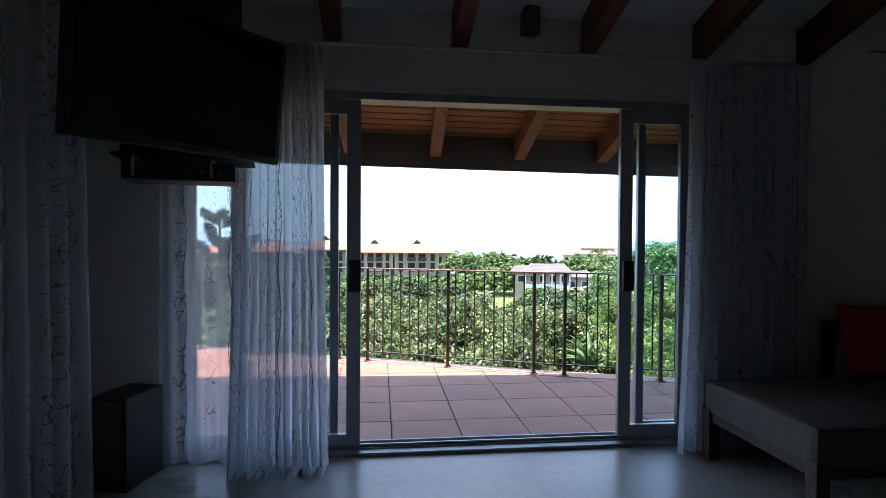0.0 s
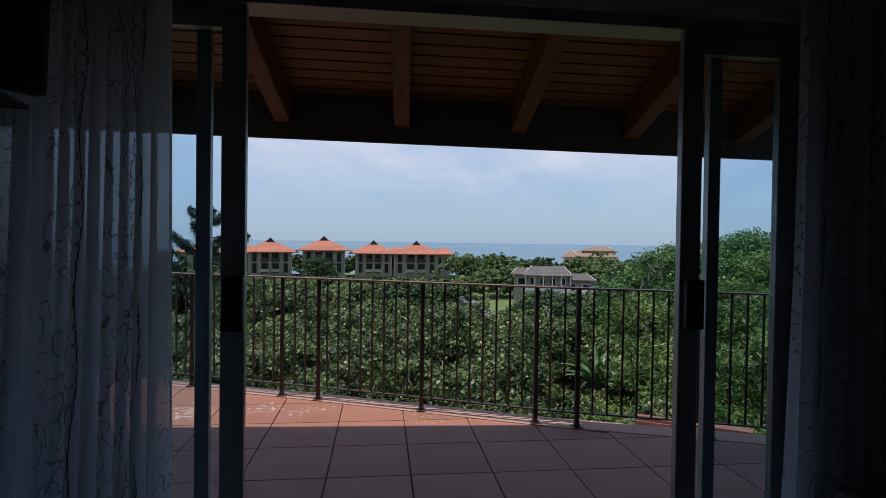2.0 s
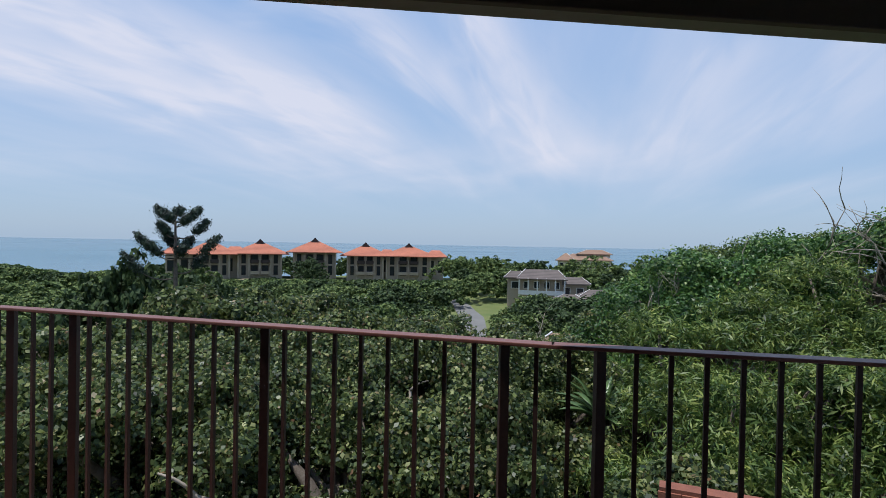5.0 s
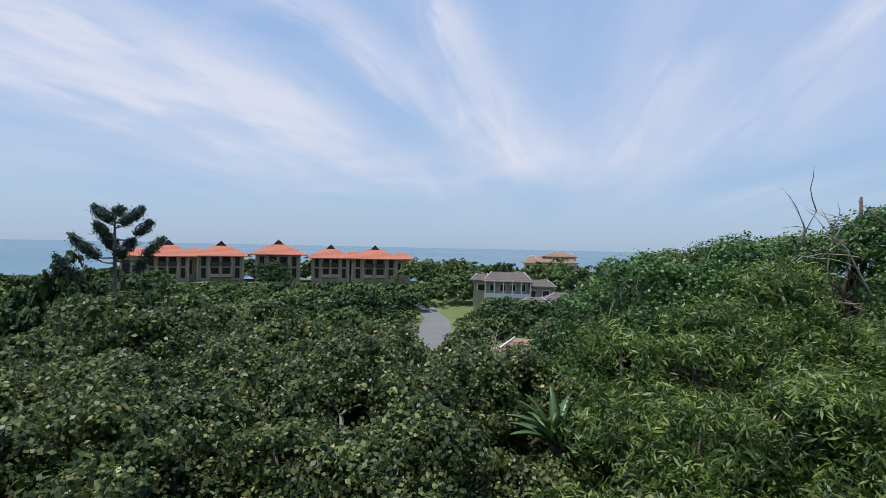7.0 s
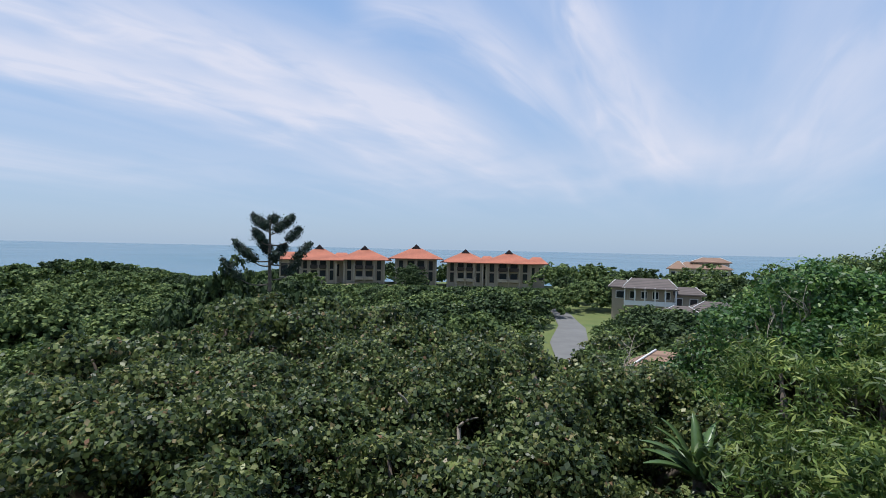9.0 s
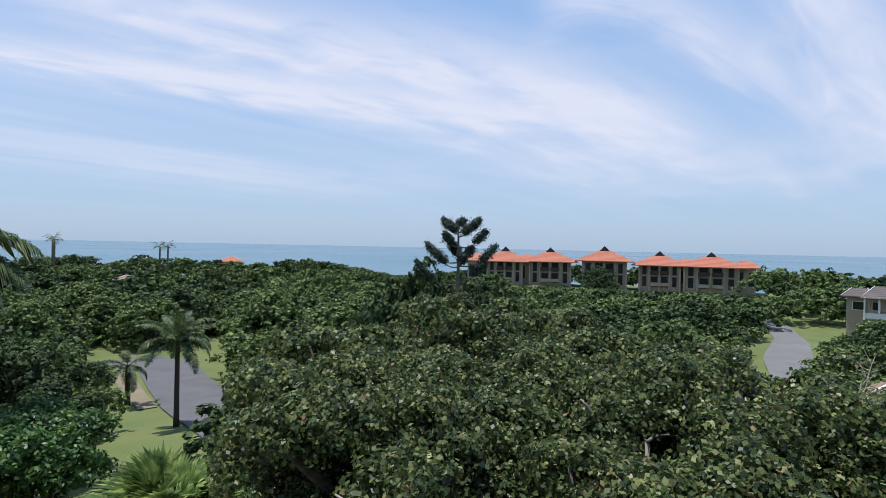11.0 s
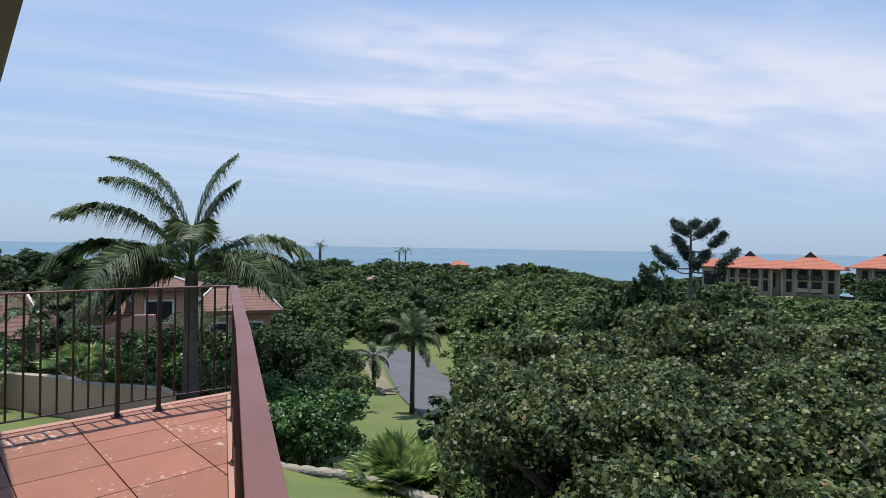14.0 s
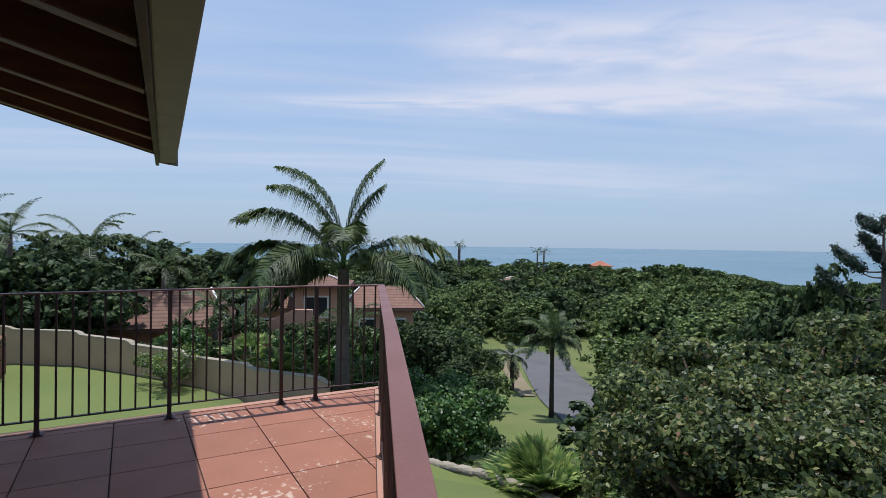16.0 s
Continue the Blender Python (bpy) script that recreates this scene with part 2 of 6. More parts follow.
def stained(m, color, amount):
    """Pale lime splashes over a material."""
    n, l = m.node_tree.nodes, m.node_tree.links
    b = n["Principled BSDF"]
    src = b.inputs["Base Color"].links[0].from_socket
    geo = n.new("ShaderNodeNewGeometry")
    big, tiny = n.new("ShaderNodeTexNoise"), n.new("ShaderNodeTexNoise")
    big.inputs["Scale"].default_value, tiny.inputs["Scale"].default_value = 1.7, 26.0
    tiny.inputs["Detail"].default_value = 6.0
    l.new(geo.outputs["Position"], big.inputs["Vector"])
    l.new(geo.outputs["Position"], tiny.inputs["Vector"])
    mul = n.new("ShaderNodeMath")
    mul.operation = "MULTIPLY"
    l.new(big.outputs["Fac"], mul.inputs[0])
    l.new(tiny.outputs["Fac"], mul.inputs[1])
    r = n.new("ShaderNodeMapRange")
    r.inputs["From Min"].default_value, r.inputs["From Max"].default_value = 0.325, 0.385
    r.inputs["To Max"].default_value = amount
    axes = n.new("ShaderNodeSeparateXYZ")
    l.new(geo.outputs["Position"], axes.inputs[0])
    # splashes get stronger with y, towards the railing
    edge_gain = n.new("ShaderNodeMapRange")
    edge_gain.inputs["From Min"].default_value, edge_gain.inputs["From Max"].default_value = 1.6, 2.3
    edge_gain.inputs["To Min"].default_value, edge_gain.inputs["To Max"].default_value = 0.72, 1.05
    l.new(axes.outputs["Y"], edge_gain.inputs["Value"])
    weighted = n.new("ShaderNodeMath")
    weighted.operation = "MULTIPLY"
    l.new(mul.outputs[0], weighted.inputs[0])
    l.new(edge_gain.outputs[0], weighted.inputs[1])
    l.new(weighted.outputs[0], r.inputs["Value"])
    x = n.new("ShaderNodeMix")
    x.data_type = "RGBA"
    l.new(r.outputs[0], x.inputs["Factor"])
    l.new(src, x.inputs["A"])
    x.inputs["B"].default_value = (*color, 1)
    l.new(x.outputs["Result"], b.inputs["Base Color"])


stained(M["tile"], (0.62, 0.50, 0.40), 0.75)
M["joint"] = surface("dark_joint", (0.09, 0.055, 0.045), (0.06, 0.04, 0.035), 0.9, 6, 60, 0.2)
M["kerb"] = surface("red_oxide_kerb", (0.46, 0.21, 0.14), (0.40, 0.24, 0.17), 0.75, 3, 50, 0.2)
M["alu"] = surface("aluminium_frame", (0.42, 0.43, 0.44), (0.34, 0.35, 0.36), 0.42, 6, 80, 0.03, metal=0.6)
M["black"] = surface("black_plastic", (0.012, 0.012, 0.013), (0.02, 0.02, 0.021), 0.45, 8, 90, 0.05)
M["screen"] = surface("tv_screen", (0.008, 0.008, 0.01), (0.01, 0.01, 0.012), 0.16, 4, 60, 0.0)
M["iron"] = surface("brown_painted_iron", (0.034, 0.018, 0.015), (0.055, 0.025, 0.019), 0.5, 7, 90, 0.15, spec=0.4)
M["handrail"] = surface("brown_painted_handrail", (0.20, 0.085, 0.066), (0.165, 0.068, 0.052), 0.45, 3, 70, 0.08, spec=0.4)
M["fabric"] = surface("grey_upholstery", (0.13, 0.12, 0.11), (0.10, 0.095, 0.09), 0.95, 5, 160, 0.25)
M["dark_wood"] = surface("dark_wood", (0.045, 0.028, 0.02), (0.03, 0.019, 0.014), 0.45, 4, 50, 0.15, stretch=(1, 8, 8))
M["red_cloth"] = surface("red_cloth", (0.42, 0.035, 0.02), (0.32, 0.025, 0.016), 0.9, 5, 150, 0.2)
M["navy_cloth"] = surface("navy_cloth", (0.03, 0.035, 0.07), (0.025, 0.028, 0.05), 0.9, 5, 150, 0.2)
M["fascia"] = surface("fascia_board", (0.075, 0.062, 0.052), (0.055, 0.046, 0.040), 0.6, 3, 40, 0.1)
M["gutter"] = surface("grey_gutter", (0.20, 0.195, 0.19), (0.16, 0.155, 0.15), 0.35, 4, 40, 0.05)
M["roof_tile"] = surface("roof_tile_brown", (0.24, 0.125, 0.085), (0.18, 0.092, 0.066), 0.85, 3, 30, 0.2, piece=0.15)
M["outer_wall"] = surface("outer_render", (0.62, 0.50, 0.38), (0.54, 0.43, 0.33), 0.9, 1.5, 30, 0.2)
# leaf litter with the shade of the tree crowns put into its colour
M["shade_litter"] = surface("shade_leaf_litter", (0.070, 0.048, 0.030), (0.040, 0.030, 0.020), 0.95, 1.2, 26, 0.6)
M["bark"] = surface("bark", (0.17, 0.14, 0.11), (0.09, 0.07, 0.055), 0.9, 6, 40, 0.6)
M["pale_bark"] = surface("pale_bark", (0.40, 0.35, 0.28), (0.26, 0.22, 0.17), 0.85, 6, 40, 0.4)
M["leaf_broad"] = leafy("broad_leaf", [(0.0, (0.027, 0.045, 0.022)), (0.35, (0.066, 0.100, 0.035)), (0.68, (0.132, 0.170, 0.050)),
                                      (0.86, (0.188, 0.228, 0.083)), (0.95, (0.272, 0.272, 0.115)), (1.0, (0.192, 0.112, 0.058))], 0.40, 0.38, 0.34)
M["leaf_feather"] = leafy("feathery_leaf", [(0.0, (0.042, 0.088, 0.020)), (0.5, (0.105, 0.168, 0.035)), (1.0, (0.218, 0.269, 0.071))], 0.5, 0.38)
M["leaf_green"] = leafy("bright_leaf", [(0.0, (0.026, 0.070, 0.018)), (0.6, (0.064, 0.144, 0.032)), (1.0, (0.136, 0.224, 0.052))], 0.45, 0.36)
# next two palettes: greens lightened, so distance haze is painted into the leaves
M["leaf_hazy"] = leafy("hazy_leaf", [(0.0, (0.060, 0.094, 0.036)), (0.6, (0.112, 0.162, 0.054)), (1.0, (0.175, 0.222, 0.075))], 0.7, 0.25, 0.15)
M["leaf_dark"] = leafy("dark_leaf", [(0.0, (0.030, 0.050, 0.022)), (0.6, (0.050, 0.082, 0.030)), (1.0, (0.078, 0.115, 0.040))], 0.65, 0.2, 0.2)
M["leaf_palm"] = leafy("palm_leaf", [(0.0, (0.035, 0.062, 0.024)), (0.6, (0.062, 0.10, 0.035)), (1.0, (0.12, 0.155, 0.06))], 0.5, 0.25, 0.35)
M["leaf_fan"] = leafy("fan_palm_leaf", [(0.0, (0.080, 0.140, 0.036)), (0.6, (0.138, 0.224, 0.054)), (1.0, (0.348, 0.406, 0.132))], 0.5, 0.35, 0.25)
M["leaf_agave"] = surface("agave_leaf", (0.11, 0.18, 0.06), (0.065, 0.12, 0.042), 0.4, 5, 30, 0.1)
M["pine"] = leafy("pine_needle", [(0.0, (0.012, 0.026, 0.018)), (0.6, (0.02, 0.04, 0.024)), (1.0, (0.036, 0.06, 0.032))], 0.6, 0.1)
M["water"] = surface("sea_water", (0.02, 0.095, 0.15), (0.025, 0.13, 0.18), 0.22, 0.004, 0.08, 0.25, spec=0.4)
M["asphalt"] = surface("asphalt", (0.13, 0.125, 0.125), (0.10, 0.098, 0.10), 0.85, 0.6, 30, 0.15)
M["pale_asphalt"] = surface("sun_bleached_asphalt", (0.19, 0.187, 0.175), (0.15, 0.148, 0.14), 0.9, 0.4, 10, 0.1)
M["garden_wall"] = surface("garden_wall_render", (0.47, 0.33, 0.21), (0.38, 0.265, 0.17), 0.9, 0.8, 20, 0.2)
M["pink_wall"] = surface("pink_render", (0.55, 0.30, 0.20), (0.47, 0.26, 0.175), 0.9, 0.5, 12, 0.15)
M["cream_wall"] = surface("cream_render", (0.62, 0.54, 0.42), (0.54, 0.47, 0.37), 0.9, 0.4, 10, 0.1)
M["beige_wall"] = surface("beige_render", (0.40, 0.335, 0.255), (0.32, 0.265, 0.205), 0.9, 0.3, 8, 0.1)
M["orange_roof"] = surface("orange_roof_tile", (0.50, 0.17, 0.095), (0.42, 0.14, 0.08), 0.8, 0.8, 6, 0.1)
M["grey_roof"] = surface("grey_roof_tile", (0.15, 0.12, 0.105), (0.11, 0.09, 0.08), 0.8, 0.6, 6, 0.1)
M["tan_roof"] = surface("tan_roof_tile", (0.32, 0.20, 0.135), (0.25, 0.155, 0.105), 0.8, 0.6, 6, 0.1)


def courses(m, height):
    """Darker joints between the courses of a tiled roof."""
    n, l = m.node_tree.nodes, m.node_tree.links
    b = n["Principled BSDF"]
    src = b.inputs["Base Color"].links[0].from_socket
    geo = n.new("ShaderNodeNewGeometry")
    axes = n.new("ShaderNodeSeparateXYZ")
    l.new(geo.outputs["Position"], axes.inputs[0])
    fr = n.new("ShaderNodeMath")
    fr.operation = "PINGPONG"
    l.new(axes.outputs["Z"], fr.inputs[0])
    fr.inputs[1].default_value = height
    r = n.new("ShaderNodeMapRange")
    r.inputs["From Min"].default_value, r.inputs["From Max"].default_value = 0.0, height * 0.5
    r.inputs["To Min"].default_value, r.inputs["To Max"].default_value = 0.45, 1.0
    l.new(fr.outputs[0], r.inputs["Value"])
    hv = n.new("ShaderNodeHueSaturation")
    l.new(r.outputs[0], hv.inputs["Value"])
    l.new(src, hv.inputs["Color"])
    l.new(hv.outputs[0], b.inputs["Base Color"])


for key, height in (("roof_tile", 0.075), ("grey_roof", 0.12), ("tan_roof", 0.12), ("orange_roof", 0.16)):
    courses(M[key], height)
M["white_trim"] = surface("white_trim", (0.75, 0.74, 0.71), (0.66, 0.65, 0.62), 0.7, 2, 20, 0.05)
M["dark_glass"] = surface("dark_window_glass", (0.02, 0.024, 0.028), (0.03, 0.034, 0.04), 0.12, 1, 10, 0.0)
M["dark_trim"] = surface("dark_trim", (0.05, 0.033, 0.026), (0.035, 0.024, 0.02), 0.7, 2, 20, 0.05)
M["brick"] = surface("red_brick", (0.27, 0.10, 0.06), (0.20, 0.075, 0.05), 0.9, 6, 60, 0.3, piece=0.25)
M["stone"] = surface("edging_stone", (0.36, 0.31, 0.23), (0.27, 0.235, 0.18), 0.9, 5, 40, 0.3, piece=0.1)
M["flower"] = surface("white_flower", (0.7, 0.68, 0.6), (0.6, 0.58, 0.5), 0.8, 8, 40, 0.0)

glass = bpy.data.materials.new("door_glass")
glass.use_nodes = True
gb = glass.node_tree.nodes["Principled BSDF"]
gb.inputs["Base Color"].default_value = (0.82, 0.90, 0.94, 1)
gb.inputs["Roughness"].default_value = 0.02
gb.inputs["Transmission Weight"].default_value = 1.0
gb.inputs["IOR"].default_value = 1.02
M["glass"] = glass

sheer = bpy.data.materials.new("sheer_cloth")
sheer.use_nodes = True
sn, sl = sheer.node_tree.nodes, sheer.node_tree.links
sb = sn["Principled BSDF"]
sb.inputs["Base Color"].default_value = (0.78, 0.79, 0.84, 1)
sb.inputs["Roughness"].default_value = 0.9
weave = sn.new("ShaderNodeTexNoise")
weave.inputs["Scale"].default_value = 220.0
swb = sn.new("ShaderNodeBump")
swb.inputs["Strength"].default_value = 0.15
swb.inputs["Distance"].default_value = 0.002
sl.new(weave.outputs["Fac"], swb.inputs["Height"])
sl.new(swb.outputs[0], sb.inputs["Normal"])
stl = sn.new("ShaderNodeBsdfTranslucent")
stl.inputs[0].default_value = (0.78, 0.80, 0.88, 1)
stp = sn.new("ShaderNodeBsdfTransparent")
sm1, sm2 = sn.new("ShaderNodeMixShader"), sn.new("ShaderNodeMixShader")
sm1.inputs[0].default_value = 0.5
sl.new(sb.outputs[0], sm1.inputs[1])
sl.new(stl.outputs[0], sm1.inputs[2])
sm2.inputs[0].default_value = 0.40
sl.new(sm1.outputs[0], sm2.inputs[1])
sl.new(stp.outputs[0], sm2.inputs[2])
sl.new(sm2.outputs[0], sn["Material Output"].inputs["Surface"])
# embroidered scrolls running down the cloth
stc = sn.new("ShaderNodeTexCoord")
scroll = sn.new("ShaderNodeTexNoise")
scroll.inputs["Scale"].default_value, scroll.inputs["Detail"].default_value = 11.0, 1.0
sl.new(stc.outputs["Object"], scroll.inputs["Vector"])
sax = sn.new("ShaderNodeSeparateXYZ")
sl.new(stc.outputs["Object"], sax.inputs[0])


def cloth_math(operation, a, b):
    n = sn.new("ShaderNodeMath")
    n.operation = operation
    for k, v in enumerate((a, b)):
        if isinstance(v, float):
            n.inputs[k].default_value = v
        else:
            sl.new(v, n.inputs[k])
    return n.outputs[0]


line = cloth_math("LESS_THAN", cloth_math("ABSOLUTE", cloth_math("SUBTRACT", scroll.outputs["Fac"], 0.5), 0.0), 0.013)
column = cloth_math("LESS_THAN", cloth_math("PINGPONG", sax.outputs["X"], 0.085), 0.036)
stitch = cloth_math("MULTIPLY", line, column)
thread = sn.new("ShaderNodeMix")
thread.data_type = "RGBA"
thread.inputs["A"].default_value, thread.inputs["B"].default_value = (0.78, 0.79, 0.84, 1), (0.36, 0.35, 0.38, 1)
sl.new(stitch, thread.inputs["Factor"])
sl.new(thread.outputs["Result"], sb.inputs["Base Color"])
sl.new(thread.outputs["Result"], stl.inputs[0])
M["sheer"] = sheer
gathered = sheer.copy()
gathered.name = "gathered_sheer_cloth"
for nd in gathered.node_tree.nodes:
    if nd.type == "MIX_SHADER" and not nd.inputs[2].links[0].from_node.type == "BSDF_TRANSLUCENT":
        nd.inputs[0].default_value = 0.10
M["gathered"] = gathered

# terrain: grass, earth and scrub by slope-free noise
M["ground"] = surface("grass_ground", (0.092, 0.135, 0.030), (0.16, 0.175, 0.055), 0.95, 0.25, 9, 0.5)
M["lawn"] = surface("mown_lawn", (0.095, 0.140, 0.026), (0.165, 0.190, 0.052), 0.95, 0.35, 22, 0.8, spread=0.9)
M["verge"] = surface("dry_verge", (0.26, 0.20, 0.13), (0.19, 0.16, 0.09), 0.95, 0.5, 12, 0.4)


# ---- mesh helpers ----
def mesh_arrays(name, verts, faces, material, smooth=False):
    """A mesh from numpy arrays; faces all have one number of corners."""
    me = bpy.data.meshes.new(name)
    v, f = np.asarray(verts, dtype=np.float32), np.asarray(faces, dtype=np.int32)
    k = f.shape[1]
    me.vertices.add(len(v))
    me.vertices.foreach_set("co", v.ravel())
    me.loops.add(f.size)
    me.loops.foreach_set("vertex_index", f.ravel())
    me.polygons.add(len(f))
    me.polygons.foreach_set("loop_start", np.arange(0, f.size, k, dtype=np.int32))
    me.polygons.foreach_set("loop_total", np.full(len(f), k, dtype=np.int32))
    if smooth:
        me.polygons.foreach_set("use_smooth", np.ones(len(f), dtype=bool))
    me.update(calc_edges=True)
    me.materials.append(material)
    return me


def part(name, bm, material, parent=None, label=""):
    """Link a bmesh (or a ready mesh) as one object, under a thing or a part."""
    if isinstance(bm, bmesh.types.BMesh):
        me = bpy.data.meshes.new(name)
        bm.to_mesh(me)
        bm.free()
        me.materials.append(material)
    else:
        me = bm
    ob = new(name, me)
    ob.parent = parent
    if label:
        tagged(ob, label)
    return ob


def thing(name, label, category, group="", at=(0, 0, 0), turn=0.0, kind=""):
    ob = new(name)
    ob.empty_display_size = 0.1
    ob.matrix_basis = pose(*at, 0, 0, turn)
    return tagged(ob, label, category, group, kind)


def box(size, at=(0, 0, 0), bevel=0.0, turn=None, bm=None):
    """A box with bevelled edges, centred at `at`."""
    out = bm or bmesh.new()
    res = bmesh.ops.create_cube(out, size=1.0)
    vs = res["verts"]
    bmesh.ops.scale(out, vec=size, verts=vs)
    if bevel:
        es = list({e for v in vs for e in v.link_edges})
        made = bmesh.ops.bevel(out, geom=es, offset=bevel, segments=2, affect="EDGES", profile=0.6)
        vs = list({v for f in made["faces"] for v in f.verts} | {v for v in vs if v.is_valid})
    if turn is not None:
        bmesh.ops.transform(out, matrix=turn, verts=vs)
    bmesh.ops.translate(out, vec=at, verts=vs)
    return out


def tube(points, radii, sides=8, bm=None):
    """A tapered tube along points."""
    out = bm or bmesh.new()
    pts = [Vector(p) for p in points]
    rings = []
    for i, p in enumerate(pts):
        d = (pts[min(i + 1, len(pts) - 1)] - pts[max(i - 1, 0)]).normalized()
        a = d.orthogonal().normalized() if abs(d.z) < 0.9 else Vector((1, 0, 0)).cross(d).normalized()
        b = d.cross(a)
        rings.append([out.verts.new(p + radii[i] * (math.cos(k * math.tau / sides) * a + math.sin(k * math.tau / sides) * b)) for k in range(sides)])
    for r, s in zip(rings, rings[1:]):
        for k in range(sides):
            out.faces.new((r[k], r[(k + 1) % sides], s[(k + 1) % sides], s[k])).smooth = True
    out.faces.new(rings[0][::-1])
    out.faces.new(rings[-1])
    return out


def prism(outline, z0, z1, bm=None):
    """An upright prism over a flat outline of (x, y)."""
    out = bm or bmesh.new()
    lo = [out.verts.new((x, y, z0)) for x, y in outline]
    hi = [out.verts.new((x, y, z1)) for x, y in outline]
    n = len(outline)
    out.faces.new(lo[::-1])
    out.faces.new(hi)
    for i in range(n):
        out.faces.new((lo[i], lo[(i + 1) % n], hi[(i + 1) % n], hi[i]))
    bmesh.ops.recalc_face_normals(out, faces=out.faces[:])
    return out


def clip(poly, px, py, nx, ny):
    """Keep of a convex outline what lies on the side of the line through (px, py) to which (nx, ny) points."""
    out = []
    for i, a in enumerate(poly):
        b = poly[(i + 1) % len(poly)]
        da, db = (a[0] - px) * nx + (a[1] - py) * ny, (b[0] - px) * nx + (b[1] - py) * ny
        if da >= 0:
            out.append(a)
        if (da >= 0) != (db >= 0):
            k = da / (da - db)
            out.append((a[0] + k * (b[0] - a[0]), a[1] + k * (b[1] - a[1])))
    return out


def rod(a, b, r, sides=6, bm=None):
    return tube([a, b], [r, r], sides, bm)

# ---- the house: room, door wall, roof ----
PITCH = 0.28          # roof fall towards the balcony, metres per metre
X0, X1, YB = -2.05, 4.3, -6.0
DOOR_L, DOOR_R, DOOR_T = -1.08, 2.20, 2.20


def roof_z(y):
    """Underside of the boards."""
    return 2.70 - PITCH * y


floor = part("floor", box((X1 - X0 + 0.4, -YB + 0.141, 0.25), ((X0 + X1) / 2, (YB + 0.141) / 2, -0.125)), M["concrete"])
tagged(floor, "polished grey screed floor of the room", "floor", kind="structure")

wall = thing("wall_north", "white plastered wall with a wide sliding door opening", "wall", kind="structure")
WT = 0.16
for x0, x1, z0, z1 in ((X0 - 1.4, DOOR_L, 0, 2.85), (DOOR_R, X1 + 0.2, 0, 2.85), (DOOR_L, DOOR_R, DOOR_T, 2.85)):
    bm = bmesh.new()
    y0, y1 = -0.02, -0.02 + WT
    vs = [bm.verts.new(p) for p in ((x0, y0, z0), (x1, y0, z0), (x1, y1, z0), (x0, y1, z0),
                                   (x0, y0, roof_z(y0) if z1 > 2.8 else z1), (x1, y0, roof_z(y0)), (x1, y1, roof_z(y1)), (x0, y1, roof_z(y1)))]
    for f in ((0, 3, 2, 1), (4, 5, 6, 7), (0, 1, 5, 4), (1, 2, 6, 5), (2, 3, 7, 6), (3, 0, 4, 7)):
        bm.faces.new([vs[k] for k in f])
    part("wall_panel", bm, M["plaster"], wall)
for name, x in (("wall_west", X0 - 0.1), ("wall_east", X1 + 0.1)):
    bm = bmesh.new()
    prof = [(YB, 0), (-0.02, 0), (-0.02, roof_z(-0.02)), (YB, roof_z(YB))]
    a = [bm.verts.new((x - 0.1, y, z)) for y, z in prof]
    b = [bm.verts.new((x + 0.1, y, z)) for y, z in prof]
    bm.faces.new(a)
    bm.faces.new(b[::-1])
    for k in range(4):
        bm.faces.new((a[k], b[k], b[(k + 1) % 4], a[(k + 1) % 4]))
    bmesh.ops.recalc_face_normals(bm, faces=bm.faces[:])
    tagged(part(name, bm, M["plaster"]), "plain white plastered side wall of the room", "wall", kind="structure")
tagged(part("wall_south", box((X1 - X0 + 0.4, 0.2, roof_z(YB) + 0.1), ((X0 + X1) / 2, YB - 0.1, roof_z(YB) / 2 + 0.05)), M["plaster"]),
       "plain white plastered back wall of the room", "wall", kind="structure")

# ceiling of the room, sloped boards in one mesh
bm = bmesh.new()
for y0, y1, up0 in ((YB - 0.1, -0.02, 0.0),):
    vs = [bm.verts.new(p) for p in ((X0 - 0.2, y0, roof_z(y0)), (X1 + 0.2, y0, roof_z(y0)), (X1 + 0.2, y1, roof_z(y1)), (X0 - 0.2, y1, roof_z(y1)))]
    ws = [bm.verts.new(v.co + Vector((0, 0, 0.04))) for v in vs]
    for f in (vs, ws[::-1]):
        bm.faces.new(f)
    for k in range(4):
        bm.faces.new((vs[k], ws[k], ws[(k + 1) % 4], vs[(k + 1) % 4]))
bmesh.ops.recalc_face_normals(bm, faces=bm.faces[:])
tagged(part("ceiling", bm, M["ceiling"]), "white boarded ceiling sloping up from the door", "ceiling", kind="structure")

# rafters: inside beams end on the wall, outside ones carry on to the eaves
EAVE_Y, EAVE_X0, EAVE_X1 = 1.60, -3.40, 4.7


def rafter(x, y0, y1, deep=0.22, wide=0.10):
    bm = bmesh.new()
    prof = [(y0, roof_z(y0) - deep), (y1, roof_z(y1) - deep), (y1, roof_z(y1)), (y0, roof_z(y0))]
    a = [bm.verts.new((x - wide / 2, y, z)) for y, z in prof]
    b = [bm.verts.new((x + wide / 2, y, z)) for y, z in prof]
    bm.faces.new(a)
    bm.faces.new(b[::-1])
    for k in range(4):
        bm.faces.new((a[k], b[k], b[(k + 1) % 4], a[(k + 1) % 4]))
    bmesh.ops.recalc_face_normals(bm, faces=bm.faces[:])
    bmesh.ops.bevel(bm, geom=bm.edges[:], offset=0.006, segments=1, affect="EDGES")
    return bm


for x in (-1.72, -0.95, -0.17, 0.60, 1.42, 2.17, 2.90, 3.65):
    tagged(part("ceiling_beam", rafter(x, YB, -0.022), M["beam"]), "brown stained timber ceiling beam", "beam", "ceiling beams", "structure")

